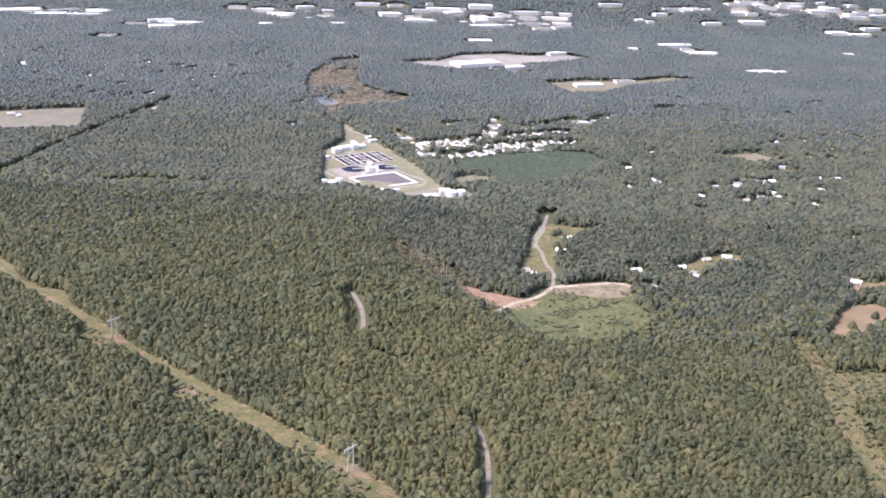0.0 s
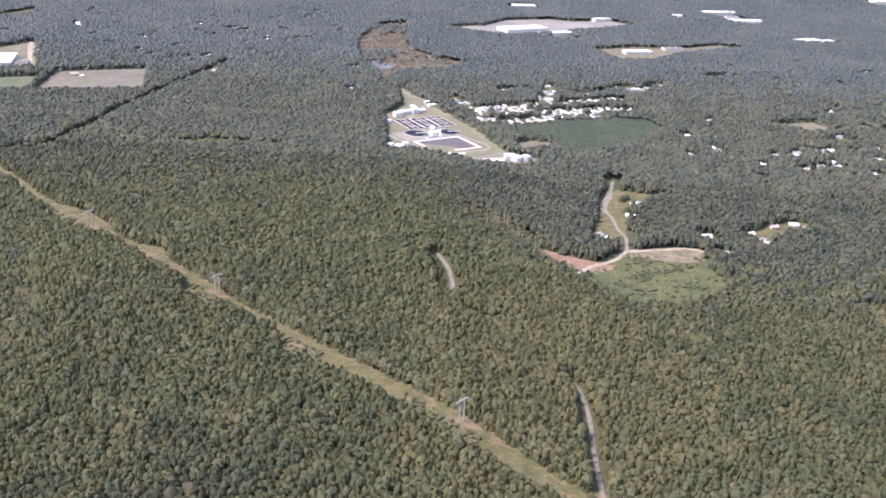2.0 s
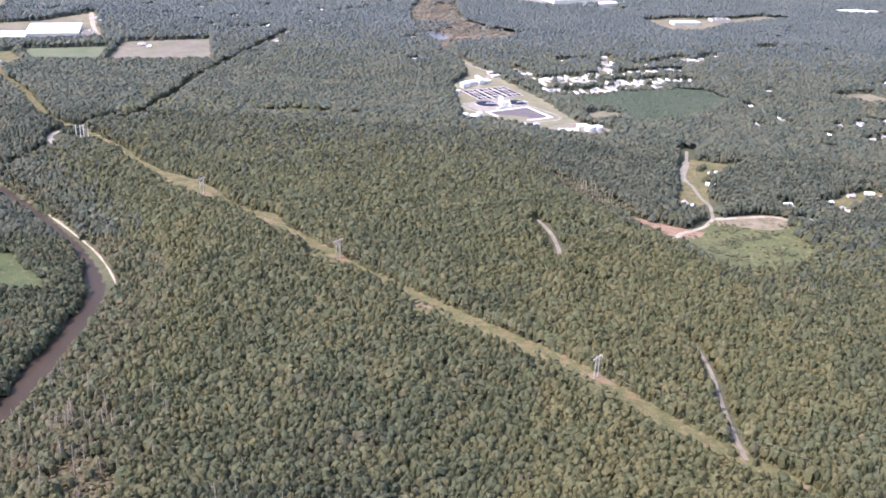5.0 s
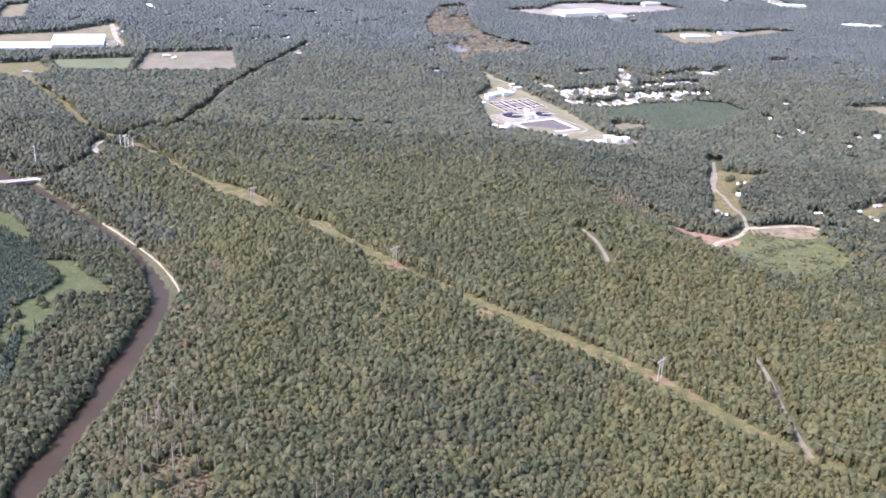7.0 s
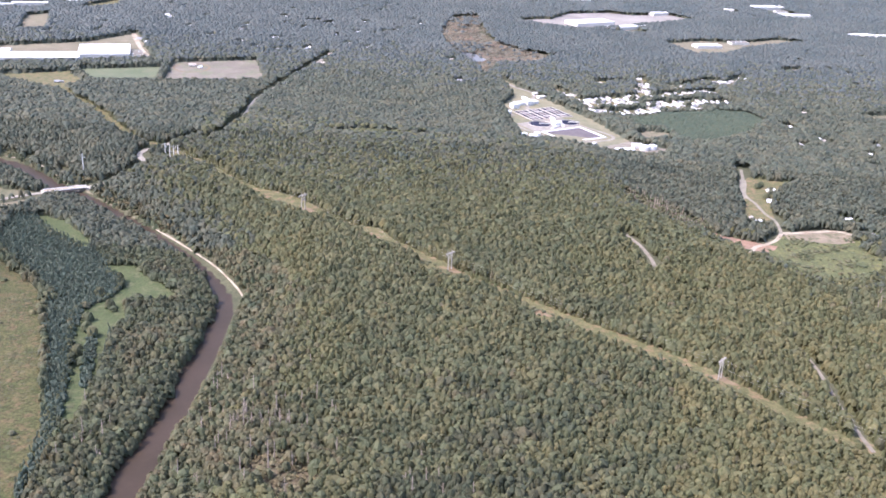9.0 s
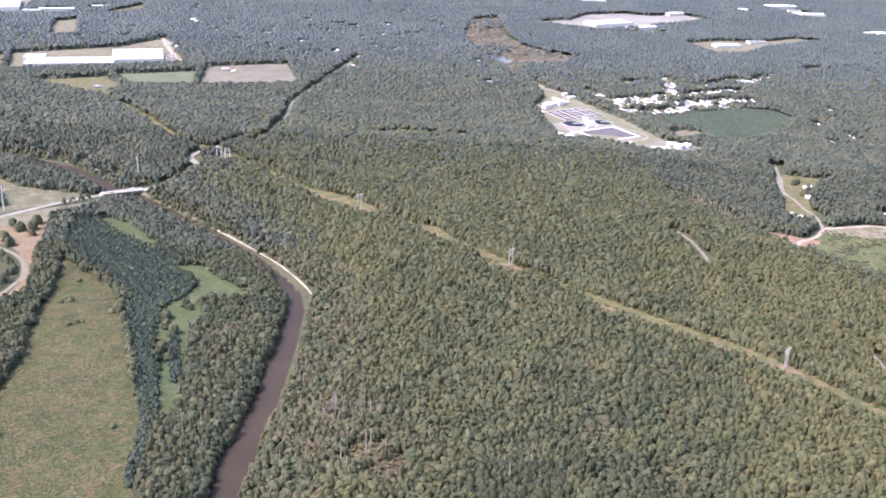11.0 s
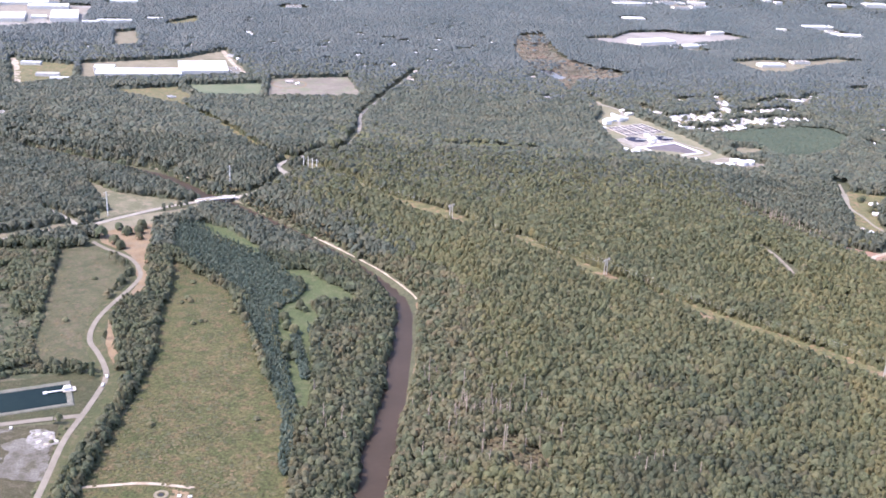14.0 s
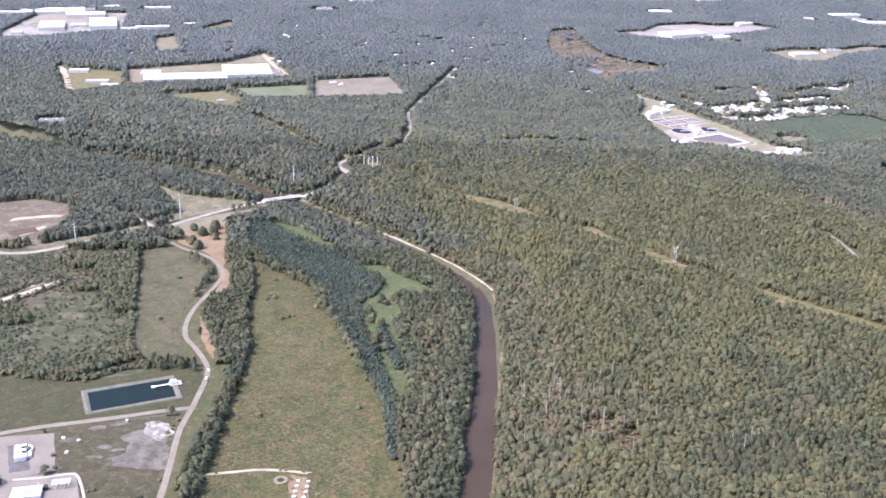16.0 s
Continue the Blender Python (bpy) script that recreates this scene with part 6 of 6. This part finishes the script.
grove("bank_brush", sx[ok], sy[ok], 2.3, 7.5, B2, surface("tan_brush", (0.100, 0.088, 0.046), (0.140, 0.114, 0.062), fine=1.0, broad=20, contrast=0.35, tint=0.3, third=(0.088, 0.092, 0.048), leaf=0.2), "tan and rust brush on the steep river bank", "bushes")
x, y = woods(-1400, 720, 900, 1320, 5.5)
pine = inside(x, y, PINES_W)
thin = (seg_dist(x, y, RIVER) > 0) & (seg_dist(x, y, RIVER) < 38) & (rng.uniform(0, 1, len(x)) < 0.7)
x, y = x[~thin], y[~thin]
pine = inside(x, y, PINES_W)
low = (np.abs(seg_dist(x, y, RIVER)) < 52) | (seg_dist(x, y, RIVER) < 0)
dead = inside(x, y, DEAD)
oak = ~pine & ~low & ~dead & (rng.uniform(0, 1, len(x)) < hill_share(x, y))
other = ~pine & ~low & ~dead & ~oak
# the brighter, sunlit oak colour thins out northward
sunny = oak & (rng.uniform(0, 1, len(x)) < 0.22 * (1 - smooth(y, 1000, 1350)))
oak &= ~sunny
grove("hickory_forest", x[sunny], y[sunny], 3.9, 12.5, L5, LIT_YELLOW_OAK, "yellow-olive broadleaf trees on a wooded hilltop", "forest", low=0.84, high=1.16)
grove("hillside_forest", x[oak], y[oak], 3.9, 12.5, L5, OAK, "dense olive-green broadleaf forest on a wooded hilltop", "forest", low=0.84, high=1.16)
grove("valley_forest", x[other], y[other], 3.9, 12.0, L5, VALLEY, "dense green forest on the flat beyond the hill", "forest", low=0.84, high=1.16)
side = low & ~pine
grove("riverside_woods", x[side], y[side], 3.9, 11.5, L5, VALLEY, "dark green woods beyond the river", "forest")
few = dead & (rng.uniform(0, 1, len(x)) < 0.55)
grove("thin_woods", x[few], y[few], 3.0, 8.0, B2, SCRUB, "thin half-dead trees on reddish ground", "forest")

x, y = woods(-1900, 1200, 1320, 2230, 7.3)
pine = inside(x, y, PINES)
oak = ~pine & (rng.uniform(0, 1, len(x)) < hill_share(x, y))
other = ~pine & ~oak
grove("ridge_forest", x[oak], y[oak], 5.0, 13.0, D1, OAK, "olive-green forest on the back of the hill", "forest", low=0.86, high=1.14)
# the haze-tinted leaf colour takes over with distance
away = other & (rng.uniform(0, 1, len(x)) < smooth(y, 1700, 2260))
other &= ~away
grove("distant_forest", x[away], y[away], 5.0, 12.5, D1, HAZY_FARWOOD, "woods at the far side of the valley, tinted blue-green for haze", "forest", low=0.84, high=1.16)
grove("valley_forest", x[other], y[other], 5.0, 12.5, D1, VALLEY, "dense green forest across the valley floor", "forest", low=0.84, high=1.16)
px_, py_ = scatter(-20, 320, 1450, 1740, 4.4)
ok = inside(px_, py_, PINES) & keep_clear(px_, py_)
grove("pine_stand", px_[ok], py_[ok], 3.6, 7.0, D1, surface("young_pine", (0.066, 0.082, 0.055), (0.078, 0.094, 0.061), fine=1.2, broad=80, contrast=0.15, tint=0.08, leaf=0.2), "smooth dark green stand of young pines", "pine trees", low=0.93, high=1.07)
rx, ry = scatter(-520, -330, 1335, 1420, 5.0)
ok = inside(rx, ry, [(-515, 1370), (-444, 1412), (-335, 1414), (-345, 1360), (-437, 1342), (-495, 1340)])
grove("ridge_brush", rx[ok], ry[ok], 4.2, 5.0, D1, LIT_YELLOW_OAK, "low yellow-green brush in a strip along a wooded ridge", "bushes", low=0.6, high=1.3)

x, y = woods(-2200, 1600, 2230, 2950, 8.8)
grove("distant_forest", x, y, 6.0, 12.5, F1, HAZY_FARWOOD, "far woods beyond the valley, tinted blue-green for haze", "forest", low=0.84, high=1.16)
x, y = woods(-2960, 2350, 2950, 4560, 13.0)
grove("distant_forest", x, y, 8.6, 12.5, F1, HAZY_FARWOOD, "farthest woods reaching to the skyline, tinted blue-green for haze", "forest", low=0.84, high=1.16)
# brush along every edge of the woods
ex, ey, er = [], [], []
for x0, x1, y0, y1, step in ((-1220, 540, 280, 900, 4.2), (-1400, 720, 900, 1320, 4.8), (-1900, 1200, 1320, 2230, 6.5), (-2200, 1600, 2230, 2950, 9.0)):
    x, y = woods(x0, x1, y0, y1, step)
    for line in (ROW, TRACK_E, TRACK_N, LANE, LANE_W, LANE_E, CREEK_ROAD, XROAD, DRIVE):
        ok = np.abs(seg_dist(x, y, line)) > 22
        x, y = x[ok], y[ok]
    rim = np.zeros(len(x), bool)
    for dx, dy in ((step * 1.3, 0), (-step * 1.3, 0), (0, step * 1.5), (0, -step * 1.5)) + (((0, -step * 2.6),) if y0 > 1300 else ()):
        rim |= ~keep_clear(x + dx, y + dy)
    ex.append(x[rim])
    ey.append(y[rim])
ex, ey = np.concatenate(ex), np.concatenate(ey)
near, middle = ey < 900, (ey >= 900) & (ey < 1320)
grove("edge_brush", ex[near], ey[near], 3.0, 4.8, L4, BANK, "leafy brush along the edges of the woods", "bushes", low=0.6, high=1.5)
grove("edge_brush", ex[middle], ey[middle], 3.9, 6.5, BUSH, BANK, "leafy brush along the edges of the riverside woods", "bushes", low=0.5, high=1.15)
grove("edge_brush", ex[ey >= 1320], ey[ey >= 1320], 6.2, 8.5, BUSH, VALLEY, "leafy brush along the edges of the valley woods", "bushes", low=0.7, high=1.3)
# lower brush along the corridor and the tracks
x, y = scatter(-760, 150, 440, 1240, 3.6)
rim = np.zeros(len(x), bool)
for line, lo, hi in ((ROW, 7.5, 16), (TRACK_E, 5.5, 9), (TRACK_N_SIDE, 0, 12)):
    d = np.abs(seg_dist(x, y, line))
    rim |= (d > lo) & (d < hi)
for line, half in LINES:
    if line[0] not in ROW and line is not TRACK_N_SIDE:
        rim &= np.abs(seg_dist(x, y, line)) > half * 0.8
for top in TOPS + [KNOLL]:
    rim &= ~inside(x, y, top)
grove("corridor_edge_brush", x[rim], y[rim], 2.2, 4.6, BUSH, LIT_YELLOW_OAK, "leafy brush along the mown corridor and the tracks", "bushes", low=0.5, high=1.5)
x, y = scatter(-1000, 150, 440, 1600, 4.2)
rim = np.zeros(len(x), bool)
for line, lo, hi in ((ROW, 11.5, 17.5), (TRACK_N, 10, 15), (TRACK_N_SIDE, 10, 15), (CREEK_ROAD, 10, 14)):
    d = np.abs(seg_dist(x, y, line))
    rim |= (d > lo) & (d < hi)
x, y = x[rim], y[rim]
rim = keep_clear(x, y, -0.5)
grove("corridor_edge_brush", x[rim], y[rim], 3.0, 8.6, BUSH, OAK, "young trees along the mown corridor and the roads", "bushes", low=0.75, high=1.2)
# reeds and brush of the marsh
x, y = scatter(-400, -40, 1910, 2760, 10.0)
ok = inside(x, y, MARSHLAND) & ~inside(x, y, MARSH_POND) & (rng.uniform(0, 1, len(x)) < 0.7)
grove("marsh_brush", x[ok], y[ok], 4.5, 3.0, B1, surface("marsh_brush", (0.110, 0.092, 0.060), (0.150, 0.118, 0.080), fine=3, broad=60, contrast=0.3, tint=0.25), "brown brush and reeds in the marsh", "bushes", sink=0.2)


# ---- single trees ----
def tree_kind(n, r, h, material, trunk_h, kind="broad"):
    """A pattern tree: a tapered trunk with limbs, and a crown of many ragged bunches of leaves."""
    ob = thing("tree", "", "tree", 0, 0, -90)
    v, f = leafy_crown(n + 6)
    v = v * (r, r, h)
    me = mesh_from("crown", v, f, material, flat=True, tints=np.full(len(v), 0.0))
    crown = new("crown", me)
    crown.parent = ob
    bm = bmesh.new()
    pipe(bm, (0, 0, -0.8), (0.15, 0.1, trunk_h), 0.38, 0.24, 7)
    for i in range(5):
        a = i * 1.257 + 0.3
        z = trunk_h * (0.6 + 0.08 * i)
        pipe(bm, (0.1, 0.05, z), (math.cos(a) * r * 0.55, math.sin(a) * r * 0.55, z + h * 0.26), 0.15, 0.05, 5)
    part("trunk", bm, BARK, ob)
    return ob


def plant_trees(protos, spots, label, group, lo=0.8, hi=1.2):
    for i, (x, y) in enumerate(spots):
        s = vr.uniform(lo, hi)
        t = copy_thing(protos[i % len(protos)], pose(x, y, gz(x, y), 0, 0, vr.uniform(0, 360)) @ Matrix.Diagonal((s, s, s * vr.uniform(0.9, 1.1), 1)))
        tagged(t, label, "tree", group)


# nearest stand: leaf colour darkened for shade
oaks = [tree_kind(8, 3.9, 13.0, SHADE_OAK, 7) for _ in range(6)]
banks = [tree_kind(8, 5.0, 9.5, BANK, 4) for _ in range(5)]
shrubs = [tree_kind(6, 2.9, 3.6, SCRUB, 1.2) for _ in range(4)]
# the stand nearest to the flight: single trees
plant_trees(oaks, NEAR_OAKS, "green broadleaf tree in the hillside forest, darkened for shade", "trees of the nearest stand", 0.85, 1.2)
plant_trees(banks, [(-895, 911), (-883, 897), (-906, 960), (-877, 950), (-870, 930), (-918, 930), (-890, 945), (-880, 970)], "dark green tree standing on bare orange soil", "trees on the bare soil", 0.8, 1.7)
plant_trees(banks, [(-634, 745), (-640, 752), (-645, 700), (-636, 690), (-637, 655), (-625, 635), (-660, 780), (-628, 760), (-652, 722)], "single green tree in a grass clearing", "trees in the clearing", 0.7, 1.25)
plant_trees(shrubs, [(-765, 762), (-760, 755), (-768, 750), (-742, 700), (-736, 706), (-731, 708), (-710, 732), (-770, 805), (-850, 775), (-880, 800), (-870, 690), (-640, 520), (-725, 500)], "low olive bush in the meadow", "bushes in the meadow", 0.7, 1.4)
plant_trees(shrubs, [(x + vr.gauss(0, 22), y + vr.gauss(0, 16)) for x, y in ((140, 940), (170, 960), (120, 985), (190, 1010), (100, 935), (150, 915)) for _ in range(5)], "low olive bush in the grassy clearing", "bushes in the clearing", 0.5, 1.0)
plant_trees(banks, [(x + vr.gauss(0, 18), y + vr.gauss(0, 18)) for x, y in ((440, 985), (470, 1010), (520, 1090)) for _ in range(5)], "green tree on bare orange soil", "trees on the eastern bare soil", 0.6, 1.0)
plant_trees(banks, [(x + vr.uniform(-9, 9), y + vr.uniform(-9, 9)) for x, y in ((150, 1265), (165, 1225), (150, 1150), (170, 1180), (140, 1210)) for _ in range(2)], "green tree beside the farm lane", "trees beside the lane", 0.7, 1.1)
plant_trees(banks, [(-765, 398), (-759, 392), (-758, 404), (-758, 384), (-754, 396), (-765, 386), (-766, 407)], "dark green tree at the corner of drive and meadow track", "trees at the drive corner", 0.55, 0.85)
plant_trees(shrubs, [(-792, 487), (-794, 478), (-795, 466), (-793, 472), (-781, 397), (-827, 381), (-831, 378), (-876, 425), (-868, 408)], "dark olive bush at the edge of the yard", "bushes round the yard", 0.45, 0.8)
for proto in oaks + banks + shrubs:
    discard(proto)


# ---- bare trees ----
def bare_tree(h, seed):
    """A dead standing tree: a leaning tapered trunk with a few broken limbs."""
    r = random.Random(seed)
    ob = thing("dead_tree", "", "dead tree", 0, 0, -90)
    bm = bmesh.new()
    top = Vector((r.uniform(-0.6, 0.6), r.uniform(-0.6, 0.6), h))
    pipe(bm, (0, 0, -0.6), top, 0.5, 0.22, 7)
    part("trunk", bm, DEADWOOD, ob)
    for i in range(5):
        z = h * r.uniform(0.45, 0.92)
        a, l = r.uniform(0, 6.28), r.uniform(1.2, 2.8)
        p = top * (z / h)
        part("limb", pipe(bmesh.new(), (p.x, p.y, z), (p.x + math.cos(a) * l, p.y + math.sin(a) * l, z + l * 0.7), 0.16, 0.05, 5), DEADWOOD, ob)
    return ob


snags = [bare_tree(vr.uniform(15, 20), i) for i in range(5)]
dead_spots = [(-450 + vr.gauss(0, 20), 535 + vr.gauss(0, 14)) for _ in range(28)] + [(-505 + vr.gauss(0, 16), 575 + vr.gauss(0, 30)) for _ in range(16)]
dead_spots += [(-440 + vr.gauss(0, 34), 480 + vr.gauss(0, 36)) for _ in range(24)]
for ax, ay, bx, by, n in ((-62, 1165, 18, 1065, 60), (-40, 1120, 10, 1055, 20), (110, 780, 170, 820, 8), (-585, 545, -560, 470, 10), (-450, 620, -300, 420, 14)):
    for _ in range(n):
        t = vr.random()
        dead_spots.append((ax + (bx - ax) * t + vr.gauss(0, 13), ay + (by - ay) * t + vr.gauss(0, 13)))
dead_spots = [p for p in dead_spots if abs(float(seg_dist(*p, RIVER))) > 21]
for i, (x, y) in enumerate(dead_spots):
    s = vr.uniform(0.75, 1.25) * (0.72 if y > 1000 else 1)
    t = copy_thing(snags[i % 5], pose(x, y, gz(x, y), 0, 0, vr.uniform(0, 360)) @ Matrix.Diagonal((s, s, s, 1)))
    tagged(t, "pale bare dead tree standing among leafy woods", "dead tree", "dead trees in the woods")
for proto in snags:
    discard(proto)

# tussocks of the meadows
for name, poly, step, mat, label in (("meadow_tussocks", MEAD, 4.2, WEEDS, "tussocks of olive and tan weeds in the meadow"), ("meadow_tussocks", MEAD_W, 6.0, WEEDS, "tussocks of olive weeds in a small meadow"), ("clearing_scrub", CLEARING, 6.0, SCRUB, "yellow-green scrub in the forest clearing")):
    xs, ys = [p[0] for p in poly], [p[1] for p in poly]
    x, y = scatter(min(xs), max(xs), min(ys), max(ys), step)
    thin = np.sin(x / 23 + 2 * np.sin(y / 31)) * np.sin(y / 19 - x / 47) + rng.uniform(-0.7, 0.7, len(x))
    ok = inside(x, y, poly) & (thin > 0.0) & (y > 330)
    grove(name, x[ok], y[ok], 1.5, 0.9, B1, mat, label, "weeds", sink=0.1)
x, y = scatter(-800, 150, 480, 1240, 5.0)
d = np.abs(seg_dist(x, y, ROW))
ok = (d < 13) & (rng.uniform(0, 1, len(x)) < 0.10 + 0.5 * (d > 10))
wild = (np.abs(seg_dist(x, y, ROW[5:10])) < 10) & (rng.uniform(0, 1, len(x)) < 0.2 + 0.06 * np.abs(seg_dist(x, y, ROW[5:10])))
for top in TOPS:
    wild &= ~inside(x, y, top)
ok &= ~wild
for line, half in LINES[3:]:
    ok &= np.abs(seg_dist(x, y, line)) > half
    wild &= np.abs(seg_dist(x, y, line)) > half
grove("corridor_scrub", x[ok], y[ok], 1.5, 1.7, B1, SCRUB, "low scrub along the edges of the power line corridor", "bushes", sink=0.1)
grove("corridor_thicket", x[wild], y[wild], 2.4, 3.6, B2, LIT_YELLOW_OAK, "young olive trees grown into the power line corridor", "bushes", sink=0.1)
x, y = scatter(310, 440, 640, 950, 5.0)
ok = inside(x, y, CUT_E) & (rng.uniform(0, 1, len(x)) < 0.62)
grove("corridor_scrub", x[ok], y[ok], 2.3, 3.2, B2, SCRUB, "dense yellow-green scrub in a forest strip", "bushes", sink=0.1)
x, y = scatter(60, 230, 860, 1070, 4.5)
ok = (inside(x, y, CLEARING) | inside(x, y, PLOT_EDGE)) & (np.sin(x / 14 + 2 * np.sin(y / 17)) * np.sin(y / 13 - x / 40) + rng.uniform(-0.5, 0.5, len(x)) > 0.42)
grove("clearing_scrub", x[ok], y[ok], 2.0, 2.2, B1, SCRUB, "olive scrub patches in the forest clearing", "bushes", sink=0.1)
x, y = scatter(-10, 80, 950, 1060, 4.5)
ok = inside(x, y, RED_SLOPE) & (rng.uniform(0, 1, len(x)) < 0.7)
grove("slope_scrub", x[ok], y[ok], 2.2, 3.2, B2, SCRUB, "olive scrub below a reddish slope", "bushes", sink=0.1)
